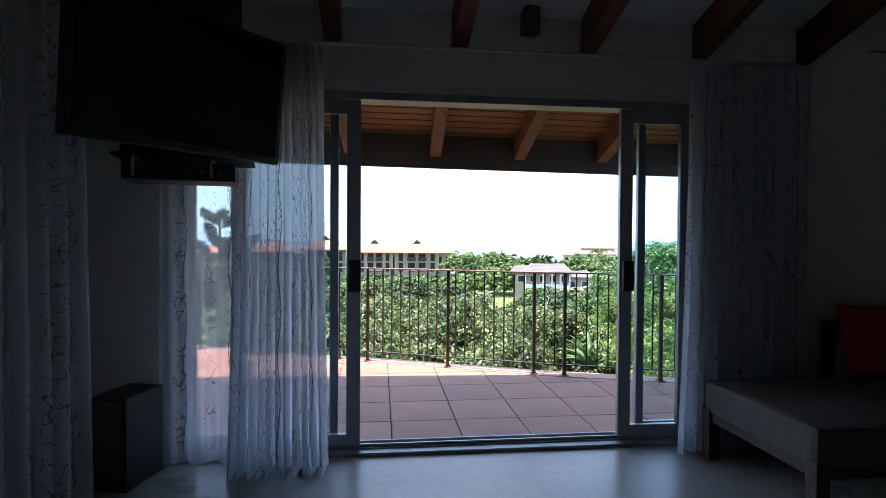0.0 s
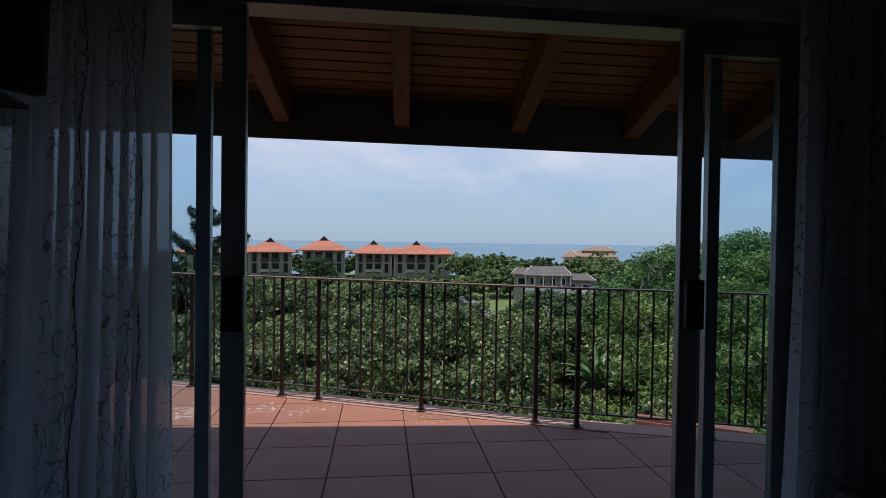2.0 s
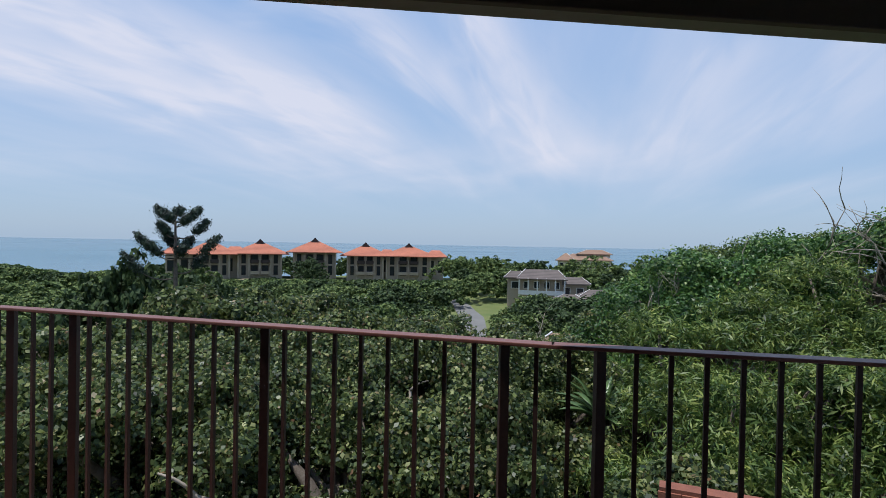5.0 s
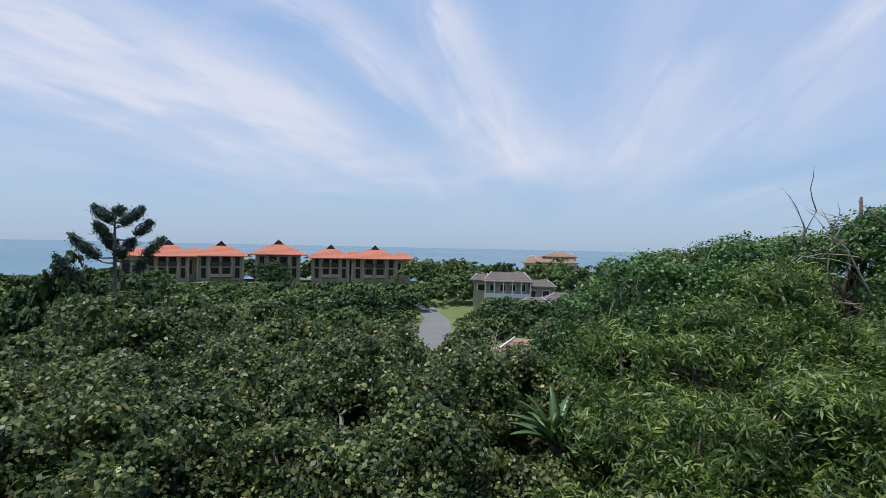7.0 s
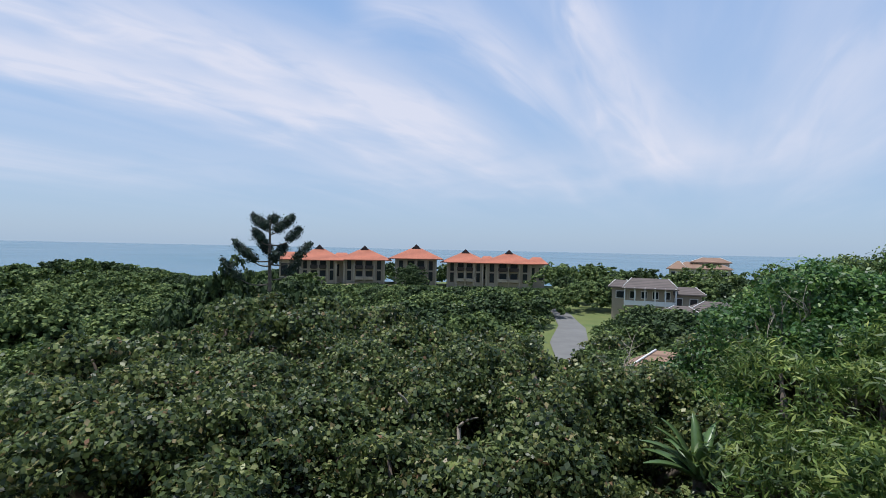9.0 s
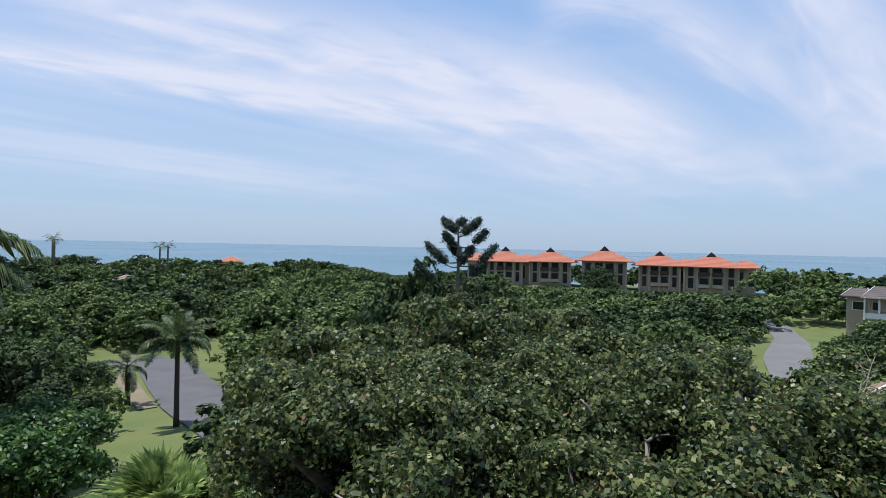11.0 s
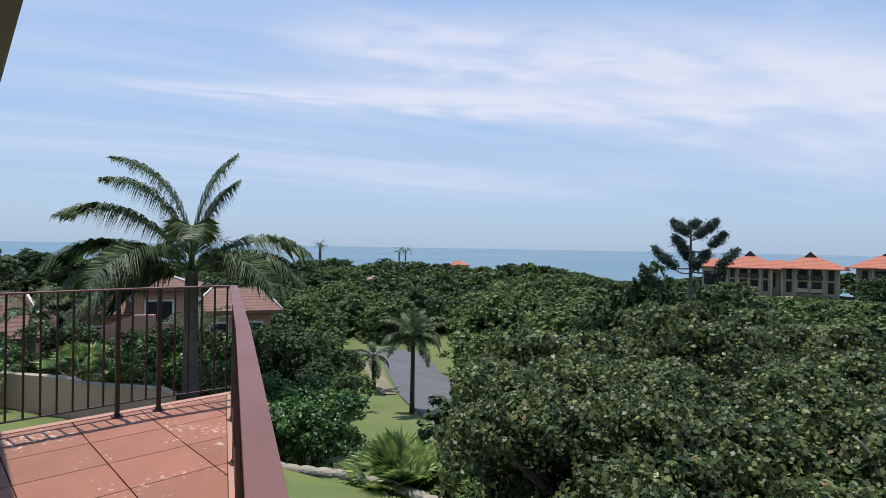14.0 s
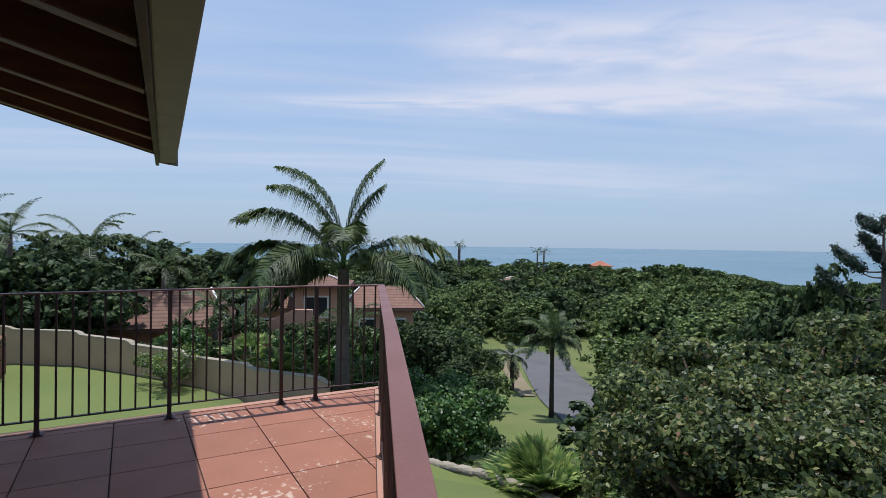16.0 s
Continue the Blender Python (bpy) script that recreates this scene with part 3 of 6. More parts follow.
roof = thing("eaves_roof", "deep eaves with varnished slats over dark rafters above the balcony", "roof", kind="structure")
for k in range(11):
    x = -3.28 + 0.765 * k
    part("rafter", rafter(x, 0.142, EAVE_Y - 0.03, 0.20), M["beam"], roof)
y = 0.15
while y < EAVE_Y - 0.05:
    bm = bmesh.new()
    z = roof_z(y + 0.045) + 0.012
    box((EAVE_X1 - EAVE_X0, 0.088, 0.014), ((EAVE_X0 + EAVE_X1) / 2, y + 0.045, z), 0.0, Matrix.Rotation(-math.atan(PITCH), 4, "X"), bm)
    part("slat", bm, M["soffit"], roof)
    y += 0.098
# boards above the slats, and tiles in courses on top
bm = bmesh.new()
ya, yb = 0.20, EAVE_Y
vs = [bm.verts.new(p) for p in ((EAVE_X0, ya, roof_z(ya) + 0.06), (EAVE_X1, ya, roof_z(ya) + 0.06), (EAVE_X1, yb, roof_z(yb) + 0.06), (EAVE_X0, yb, roof_z(yb) + 0.06))]
ws = [bm.verts.new(v.co + Vector((0, 0, 0.05))) for v in vs]
bm.faces.new(vs)
bm.faces.new(ws[::-1])
for k in range(4):
    bm.faces.new((vs[k], ws[k], ws[(k + 1) % 4], vs[(k + 1) % 4]))
bmesh.ops.recalc_face_normals(bm, faces=bm.faces[:])
part("roof_deck", bm, M["roof_tile"], roof)
bm = bmesh.new()
ya, yb = YB - 0.6, 0.40
vs = [bm.verts.new(p) for p in ((EAVE_X0, ya, roof_z(ya) + 0.11), (EAVE_X1, ya, roof_z(ya) + 0.11), (EAVE_X1, yb, roof_z(yb) + 0.11), (EAVE_X0, yb, roof_z(yb) + 0.11))]
ws = [bm.verts.new(v.co + Vector((0, 0, 0.06))) for v in vs]
bm.faces.new(vs)
bm.faces.new(ws[::-1])
for k in range(4):
    bm.faces.new((vs[k], ws[k], ws[(k + 1) % 4], vs[(k + 1) % 4]))
bmesh.ops.recalc_face_normals(bm, faces=bm.faces[:])
tagged(part("roof_main", bm, M["roof_tile"]), "brown tiled main roof above the room", "roof", kind="structure")
fz = roof_z(EAVE_Y)
part("fascia", box((EAVE_X1 - EAVE_X0 + 0.04, 0.028, 0.31), ((EAVE_X0 + EAVE_X1) / 2, EAVE_Y, fz - 0.135), 0.004), M["fascia"], roof)
part("barge_board", rafter(EAVE_X0 - 0.03, -0.4, EAVE_Y + 0.012, 0.20, 0.03), M["fascia"], roof)
gutter = thing("roof_gutter", "grey square roof gutter along the eaves", "gutter", kind="structure")
gz = fz - 0.26
for nm, size, off in (("gutter_back", (0, 0.012, 0.12), (0.021, 0.06)), ("gutter_bottom", (0, 0.12, 0.008), (0.08, 0.0)), ("gutter_front", (0, 0.010, 0.115), (0.14, 0.058)),
                      ("gutter_lip", (0, 0.022, 0.014), (0.144, 0.118))):
    part(nm, box((EAVE_X1 - EAVE_X0, size[1], size[2]), ((EAVE_X0 + EAVE_X1) / 2, EAVE_Y + off[0], gz + off[1]), 0.002), M["alu" if nm == "gutter_lip" else "gutter"], gutter)
bm = prism([(0, 0), (0.15, -0.02), (0.15, 0.14), (0, 0.13)], -0.006, 0.006)
bmesh.ops.transform(bm, matrix=Matrix(((0, 0, 1, EAVE_X0 - 0.008), (1, 0, 0, EAVE_Y + 0.012), (0, 1, 0, gz - 0.006), (0, 0, 0, 1))), verts=bm.verts[:])
part("end_cap", bm, M["gutter"], gutter)
skew = Matrix.Translation((0, 0.14, 2.4)) @ Matrix.Rotation(radians(-2.9), 4, "Z") @ Matrix.Rotation(radians(1.1), 4, "Y") @ Matrix.Translation((0, -0.14, -2.4))
roof.matrix_basis, gutter.matrix_basis = skew, skew
# house wall under and beside, down to the garden
tagged(part("house_base", box((X1 - X0 + 3.0, -YB + 0.1, 3.3), ((X0 + X1) / 2 - 0.1, YB / 2, -1.92)), M["outer_wall"]),
       "rendered lower storey under the room", "wall", kind="structure")
tagged(part("wall_side_wing", box((4.6, 0.2, 2.6), (6.8, 0.05, 1.2)), M["outer_wall"]), "rendered outer wall beside the sliding door", "wall", kind="structure")

# ---- sliding door ----
door = thing("door_1", "wide aluminium sliding glass door, half open", "sliding door", kind="structure")


def frame_rect(x0, x1, z0, z1, y, wide, deep, bottom=None):
    """Four frame bars round an opening, butted end to end."""
    bars = [((wide, deep, z1 - z0), ((x0 + wide / 2), y, (z0 + z1) / 2)), ((wide, deep, z1 - z0), ((x1 - wide / 2), y, (z0 + z1) / 2)),
            ((x1 - x0 - 2 * wide, deep, wide), ((x0 + x1) / 2, y, z1 - wide / 2)),
            ((x1 - x0 - 2 * wide, deep, bottom or wide), ((x0 + x1) / 2, y, z0 + (bottom or wide) / 2))]
    return bars


for size, at in frame_rect(DOOR_L, DOOR_R, 0.0, DOOR_T, 0.035, 0.045, 0.13, 0.03):
    part("door_frame", box(size, at, 0.003), M["alu"], door)
for yy in (-0.005, 0.055):
    part("track", box((DOOR_R - DOOR_L - 0.1, 0.012, 0.018), ((DOOR_L + DOOR_R) / 2, yy, 0.038), 0.002), M["alu"], door)
part("threshold", box((DOOR_R - DOOR_L, 0.06, 0.022), ((DOOR_L + DOOR_R) / 2, -0.062, 0.011), 0.004), M["alu"], door)
leaves = ((-0.765, 0.0, -0.005), (-1.034, -0.138, 0.055), (1.648, 2.140, -0.005), (1.798, 2.154, 0.055))
for k, (x0, x1, yy) in enumerate(leaves):
    sw = 0.085 if k in (0, 2) else 0.052
    leaf = part("door_leaf", box((sw + 0.0002, 0.036, 2.106), (x0 + sw / 2 + 0.0001, yy, 1.098), 0.004), M["alu"], door)
    for size, at in frame_rect(x0, x1, 0.045, 2.15, yy, sw, 0.034, 0.07)[1:]:
        part("stile", box(size, at, 0.004), M["alu"], leaf)
    pane = part("pane", box((x1 - x0 - 2 * sw, 0.005, 1.96), ((x0 + x1) / 2, yy, 1.1)), M["glass"], leaf)
    pane.visible_shadow = False
    if k in (0, 2):
        hx = x1 - 0.035 if k == 0 else x0 + 0.05
        part("lock_handle", box((0.075, 0.035, 0.195), (hx, yy - 0.034, 1.085), 0.008), M["black"], leaf, "black pull handle with lock")
        part("lock_handle", box((0.05, 0.03, 0.16), (hx, yy + 0.032, 1.085), 0.008), M["black"], leaf, "black pull handle with lock")
tagged(part("trim", box((DOOR_R - DOOR_L + 0.10, 0.02, 0.05), ((DOOR_L + DOOR_R) / 2, -0.031, DOOR_T + 0.03), 0.004), M["white_trim"]),
       "white curtain rail board above the door", "trim", kind="structure")


# ---- curtains ----
def curtain(name, a, b, z0, z1, folds, depth, flare, seed, label, sway=(0, 0), cloth="gathered"):
    """A hanging sheer curtain from a to b (x, y) with folds; flare widens the hem."""
    rnd = np.random.RandomState(seed)
    nu, nv = folds * 10 + 1, 26
    u = np.linspace(0, 1, nu)
    ph = np.cumsum(rnd.uniform(0.6, 1.4, nu))
    ph = ph / ph[-1] * folds * 2 * np.pi
    amp = 0.6 + 0.5 * np.interp(u, np.linspace(0, 1, folds + 2), rnd.uniform(0, 1, folds + 2))
    a, b = np.array(a), np.array(b)
    d = (b - a) / np.linalg.norm(b - a)
    nrm = np.array((d[1], -d[0]))
    mid = (a + b) / 2
    V = []
    for j in range(nv):
        v = j / (nv - 1)          # 0 at the rail, 1 at the hem
        wide = 1 + flare * v ** 2
        base = mid + np.outer(u - 0.5, (b - a) * wide) + np.outer(np.full(nu, v ** 1.6), np.array(sway))
        off = depth * amp * (0.5 + 0.6 * v) * np.sin(ph + 0.5 * v * np.sin(ph * 0.37 + seed))
        xy = base + np.outer(off, nrm)
        z = z1 + (z0 - z1) * v + 0.012 * np.sin(ph * 0.5 + seed) * v ** 4
        V.append(np.c_[xy, np.broadcast_to(z, (nu,))])
    V = np.concatenate(V)
    i, j = np.meshgrid(np.arange(nu - 1), np.arange(nv - 1))
    i, j = i.ravel(), j.ravel()
    F = np.c_[j * nu + i, j * nu + i + 1, (j + 1) * nu + i + 1, (j + 1) * nu + i]
    top = thing(name, label, "curtain", "sheer curtains")
    part("cloth", mesh_arrays("cloth", V, F, M[cloth], True), None, top)
    # looped embroidery running down the cloth
    bm = bmesh.new()
    for col in range(max(2, folds // 3)):
        k = int((col + 0.5) / max(2, folds // 3) * (nu - 1))
        pts, z = [], 0.04
        vv = 0.03
        while vv < 0.97:
            for s in np.linspace(0, 2 * np.pi, 9)[:-1]:
                w = vv + 0.012 * (s / 6.28) + 0.018 * np.sin(s)
                jj = min(max(w, 0), 0.999) * (nv - 1)
                j0 = int(jj)
                p = V[j0 * nu + k] * (1 - jj + j0) + V[min(j0 + 1, nv - 1) * nu + k] * (jj - j0)
                side = 0.020 * np.cos(s) * (0.6 + 0.5 * np.sin(vv * 31 + col))
                pts.append((p[0] + d[0] * side - nrm[0] * -0.006, p[1] + d[1] * side - nrm[1] * -0.006, p[2]))
            vv += 0.022 + 0.010 * rnd.rand()
        tube(pts, [0.0013] * len(pts), 3, bm)
    part("embroidery", bm, M["navy_cloth"], top, "dark looped thread embroidery")
    return top


curtain("sheer_curtain", (-1.12, -0.13), (-0.62, -0.15), 0.02, 2.42, 6, 0.022, 0.02, 3, "thin white sheer curtain over the glass with dark looped embroidery", cloth="sheer")
curtain("sheer_curtain", (-0.70, -0.16), (-0.21, -0.16), 0.0, 2.42, 11, 0.075, 0.10, 5, "gathered white sheer curtain with embroidery beside the open door", (0.02, -0.12))
curtain("sheer_curtain", (2.04, -0.13), (2.85, -0.15), 0.0, 2.42, 12, 0.065, 0.10, 9, "gathered white sheer curtain hanging beside the daybed", (-0.05, -0.05))
curtain("sheer_curtain", (-1.30, -0.52), (-1.62, -1.30), 0.0, 2.60, 9, 0.05, 0.05, 13, "white sheer side curtain with looped embroidery near the television")
rail = thing("curtain_rail", "thin white curtain rail over the sliding door", "curtain rail")
part("rod", rod((-1.18, -0.15, 2.44), (2.80, -0.15, 2.44), 0.012, 8), M["white_trim"], rail)
for x in (-1.1, 0.8, 2.75):
    part("bracket", box((0.02, 0.12, 0.03), (x, -0.085, 2.455), 0.003), M["white_trim"], rail)
rail = thing("curtain_rail", "thin white curtain rail by the side wall", "curtain rail")
part("rod", rod((-1.26, -0.40, 2.615), (-1.68, -1.44, 2.615), 0.012, 8), M["white_trim"], rail)
part("bracket", box((0.02, 0.02, 0.30), (-1.45, -0.87, 2.76), 0.003), M["white_trim"], rail)

# ---- television, shelf, speakers ----
tv = thing("television", "large black flat television tilted on a ceiling arm", "television", at=(-0.72, -0.858, 1.995), turn=50.7)
tilt = Matrix.Rotation(radians(6), 4, "X")
part("bezel", box((1.0, 0.06, 0.61), (0, 0, 0), 0.012, tilt), M["black"], tv)
part("screen", box((0.94, 0.008, 0.55), (0, -0.031, 0.003), 0.002, tilt), M["screen"], tv)
part("back_housing", box((0.60, 0.09, 0.36), (0, 0.07, 0.02), 0.03, tilt), M["black"], tv)
part("mount_arm", rod((0, 0.12, 0.1), (0.02, 0.14, 0.92), 0.03, 10), M["black"], tv)
part("mount_plate", box((0.34, 0.06, 0.34), (0.0, 0.12, 0.16), 0.01), M["black"], tv)
part("mount_box", box((0.24, 0.2, 0.22), (0.16, 0.1, 0.42), 0.02), M["black"], tv)
shelf = thing("wall_shelf", "small black glass shelf hung below the television", "shelf", at=(-0.84, -0.50, 1.70), turn=10)
part("shelf_plate", box((0.62, 0.34, 0.014), (0.0, 0.0, 0.0), 0.003), M["black"], shelf)
part("shelf_arm", box((0.08, 0.36, 0.05), (0.0, 0.30, 0.03), 0.005), M["black"], shelf)
part("shelf_arm", rod((0.02, 0.05, 0.0), (0.02, 0.05, 0.22), 0.015, 8), M["black"], shelf)
for s in (-0.22, 0.12):
    part("shelf_hook", box((0.012, 0.30, 0.10), (s, 0, -0.05), 0.002), M["alu"], shelf)
player = thing("disc_player", "slim black disc player slung under the shelf", "disc player", at=(-0.86, -0.51, 1.585), turn=10)
part("body", box((0.50, 0.27, 0.085), (0, 0, 0.043), 0.006), M["black"], player)
part("display", box((0.10, 0.004, 0.02), (-0.1, -0.137, 0.045), 0.001), M["dark_glass"], player)
for s in (0.1, 0.14, 0.18):
    part("button", rod((s, -0.135, 0.04), (s, -0.142, 0.04), 0.008, 8), M["gutter"], player)
decoder = thing("set_top_box", "flat black decoder lying on the glass shelf", "decoder", at=(-0.95, -0.51, 1.708), turn=13)
part("body", box((0.36, 0.22, 0.045), (0, 0, 0.023), 0.008), M["black"], decoder)
part("front_panel", box((0.34, 0.004, 0.03), (0, -0.112, 0.023), 0.001), M["dark_glass"], decoder)
sub = thing("floor_speaker", "black wooden floor speaker beside the curtain", "speaker", at=(-1.22, -0.30, 0.0), turn=-14)
part("cabinet", box((0.20, 0.30, 0.48), (0, 0, 0.25), 0.008), M["black"], sub)
part("grille", box((0.17, 0.012, 0.42), (0, -0.153, 0.26), 0.01), M["fabric"], sub)
for sx in (-0.07, 0.07):
    for sy in (-0.11, 0.11):
        part("foot", box((0.03, 0.03, 0.02), (sx, sy, 0.005), 0.003), M["black"], sub)
sat = thing("wall_speaker", "small black satellite speaker high on the wall", "speaker", at=(1.03, -0.075, 2.67), turn=8)
part("cabinet", box((0.10, 0.09, 0.19), (0, 0, 0), 0.012), M["black"], sat)
part("grille", box((0.085, 0.01, 0.165), (0, -0.046, 0), 0.006), M["fabric"], sat)
part("bracket", box((0.03, 0.03, 0.05), (0.0, 0.045, 0.0), 0.003), M["black"], sat)

# ---- daybed and cushions ----
bed = thing("daybed", "dark wooden daybed with a grey upholstered mattress", "daybed", at=(2.07, -1.16, 0))
LX, LY = 1.75, 0.88
for x, y in ((0.035, 0.035), (LX - 0.035, 0.035), (0.035, LY - 0.035), (LX - 0.035, LY - 0.035)):
    part("leg", box((0.07, 0.07, 0.31), (x, y, 0.155), 0.006), M["dark_wood"], bed)
for size, at in (((LX - 0.14, 0.03, 0.07), (LX / 2, 0.035, 0.265)), ((LX - 0.14, 0.03, 0.07), (LX / 2, LY - 0.035, 0.265)),
                 ((0.03, LY - 0.14, 0.07), (0.035, LY / 2, 0.265)), ((0.03, LY - 0.14, 0.07), (LX - 0.035, LY / 2, 0.265))):
    part("side_rail", box(size, at, 0.004), M["dark_wood"], bed)
bm = box((LX - 0.01, LY - 0.01, 0.19), (LX / 2, LY / 2, 0.378), 0.035)
part("mattress", bm, M["fabric"], bed)
part("armrest_post", box((0.06, 0.06, 0.50), (0.86, LY + 0.035, 0.25 + 0.25), 0.005), M["dark_wood"], bed)
part("armrest_post", box((0.06, 0.06, 0.50), (LX - 0.03, LY + 0.035, 0.25 + 0.25), 0.005), M["dark_wood"], bed)
part("backrest_rail", box((LX - 0.80, 0.05, 0.06), (0.86 + (LX - 0.86) / 2, LY + 0.035, 0.78), 0.005), M["dark_wood"], bed)


def cushion(at, turn, lean, material, label, size=0.46):
    bm = bmesh.new()
    n = 12
    grid = {}
    for side in (1, -1):
        for i in range(n + 1):
            for j in range(n + 1):
                u, v = 2 * i / n - 1, 2 * j / n - 1
                if side < 0 and (abs(u) == 1 or abs(v) == 1):
                    grid[side, i, j] = grid[1, i, j]
                    continue
                puff = 0.08 * ((1 - u ** 4) * (1 - v ** 4)) ** 0.6
                pinch = 1 - 0.07 * (1 - (u * v) ** 2)
                grid[side, i, j] = bm.verts.new((u * size / 2 * pinch, side * puff, v * size / 2 * pinch + size / 2))
        for i in range(n):
            for j in range(n):
                q = [grid[side, i, j], grid[side, i + 1, j], grid[side, i + 1, j + 1], grid[side, i, j + 1]]
                bm.faces.new(q if side < 0 else q[::-1]).smooth = True
    bmesh.ops.recalc_face_normals(bm, faces=bm.faces[:])
    ob = part("cushion", bm, material)
    ob.matrix_basis = pose(*at, lean, 0, turn)
    return tagged(ob, label, "cushion", "cushions on the daybed")


cushion((3.14, -0.44, 0.48), -8, -14, M["red_cloth"], "red cotton cushion leaning on the daybed")
cushion((3.52, -0.42, 0.48), 6, -16, M["navy_cloth"], "dark blue cushion leaning on the daybed")

# ---- balcony floor ----
RAIL = [(-2.55, 3.56), (-0.17, 2.575), (1.75, 1.755), (4.30, 0.90)]
LEFT = [(-2.55, 3.56), (-2.64, 2.84), (-2.65, -0.6)]
EDGE = 0.15


def outside(p, q, off):
    """The line through p, q moved outwards by off."""
    d = Vector((q[0] - p[0], q[1] - p[1])).normalized()
    nn = Vector((-d.y, d.x))
    return (p[0] + nn.x * off, p[1] + nn.y * off, -nn.x, -nn.y)


front_in = [(-2.71, 3.58), (-0.165, 2.53), (1.74, 1.715), (4.30, 0.86)]
balcony = thing("balcony_floor", "balcony of red terracotta-coloured square tiles with dark joints", "balcony floor", kind="structure")
for (xa, ya), (xb, yb) in zip(front_in, front_in[1:]):
    part("slab", prism([(xa, 0.142), (xb, 0.142), (xb, yb), (xa, ya)], -0.30, -0.012), M["joint"], balcony)
kerb = thing("balcony_edge", "red oxide painted edge strip along the balcony", "kerb", kind="structure")
bm = bmesh.new()
front_out = [(-2.70, 3.72)] + [(x + 0.06, y + 0.145) for x, y in RAIL[1:]]
for k in range(3):
    a, b = front_in[k], front_in[k + 1]
    c, d = front_out[k + 1], front_out[k]
    vs = [bm.verts.new((*p, z)) for z in (-0.30, 0.003) for p in (a, b, c, d)]
    for f in ((0, 3, 2, 1), (4, 5, 6, 7), (0, 1, 5, 4), (1, 2, 6, 5), (2, 3, 7, 6), (3, 0, 4, 7)):
        bm.faces.new([vs[i] for i in f])
bmesh.ops.recalc_face_normals(bm, faces=bm.faces[:])
part("edge_strip", bm, M["kerb"], kerb)
part("edge_strip", prism([(-2.79, 0.145), (-2.712, 0.145), (-2.712, 3.585), (-2.79, 3.70)], -0.30, 0.004), M["kerb"], kerb)

# ---- railings ----
BAR_GAP = 0.0965


def railing(points, posts, label, name="metal_railing"):
    """A railing along a polyline: flat handrail, bottom rail, posts with foot plates, thin bars."""
    top = thing(name, label, "railing", "balcony railings")
    pts = [Vector((*p, 0)) for p in points]
    for a, b in zip(pts, pts[1:]):
        d = b - a
        turn = Matrix.Rotation(math.atan2(d.y, d.x), 4, "Z")
        mid = (a + b) / 2
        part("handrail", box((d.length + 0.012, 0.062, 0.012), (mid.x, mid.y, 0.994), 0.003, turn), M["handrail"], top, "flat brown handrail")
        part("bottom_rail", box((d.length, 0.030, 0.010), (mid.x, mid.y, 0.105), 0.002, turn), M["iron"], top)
        n = int(d.length / BAR_GAP)
        for k in range(n):
            p = a + d * ((k + 0.5) / n)
            if any((p - Vector((*q, 0))).length < 0.035 for q in posts):
                continue
            ob = new("bar", bar_mesh)
            ob.location = (p.x, p.y, 0)
            ob.rotation_euler = (0, 0, math.atan2(d.y, d.x))
            ob.parent = top
    for q in posts:
        ob = part("post", post_mesh, None, top)
        ob.location = (*q, 0)
        ft = part("foot_plate", foot_mesh, None, ob)
    return top


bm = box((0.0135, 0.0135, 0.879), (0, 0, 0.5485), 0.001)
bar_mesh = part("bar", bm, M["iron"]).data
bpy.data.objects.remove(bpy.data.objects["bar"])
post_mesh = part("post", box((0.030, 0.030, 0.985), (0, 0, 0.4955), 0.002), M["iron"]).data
bpy.data.objects.remove(bpy.data.objects["post"])
bm = box((0.075, 0.075, 0.006), (0, 0, 0.007), 0.002)
box((0.04, 0.04, 0.02), (0, 0, 0.02), 0.004, None, bm)
foot_mesh = part("foot_plate", bm, M["iron"]).data
bpy.data.objects.remove(bpy.data.objects["foot_plate"])


def on_rail(x):
    for (xa, ya), (xb, yb) in zip(RAIL, RAIL[1:]):
        if xa <= x <= xb:
            return (x, ya + (yb - ya) * (x - xa) / (xb - xa))
    return (x, RAIL[-1][1])


railing([RAIL[0], on_rail(-0.17)], [on_rail(-1.98), on_rail(-1.16), on_rail(-0.325)], "brown painted iron balcony railing, sunlit stretch by the corner")
railing([on_rail(-0.17), on_rail(1.755)], [on_rail(-0.012), on_rail(0.81), on_rail(1.615)], "brown painted iron balcony railing facing the sea view")
railing([on_rail(1.755), RAIL[3]], [on_rail(1.89), on_rail(2.72), on_rail(3.56)], "brown painted iron balcony railing under the eaves")
railing(LEFT, [(-2.615, 2.98), (-2.642, 2.69), (-2.647, 1.84), (-2.65, 1.01), (-2.65, 0.18)], "brown painted iron balcony railing above the lawn")

# ---- ground, sea ----
PROFILE_D = [0, 6, 10, 15, 24, 35, 60, 100, 135, 175, 215, 270, 330, 6000]
PROFILE_Z = [-3.3, -3.5, -4.2, -6.0, -8.2, -9.3, -10.6, -11.4, -10.6, -9.6, -13, -22, -26, -26]


def smooth(t):
    t = np.clip(t, 0, 1)
    return t * t * (3 - 2 * t)


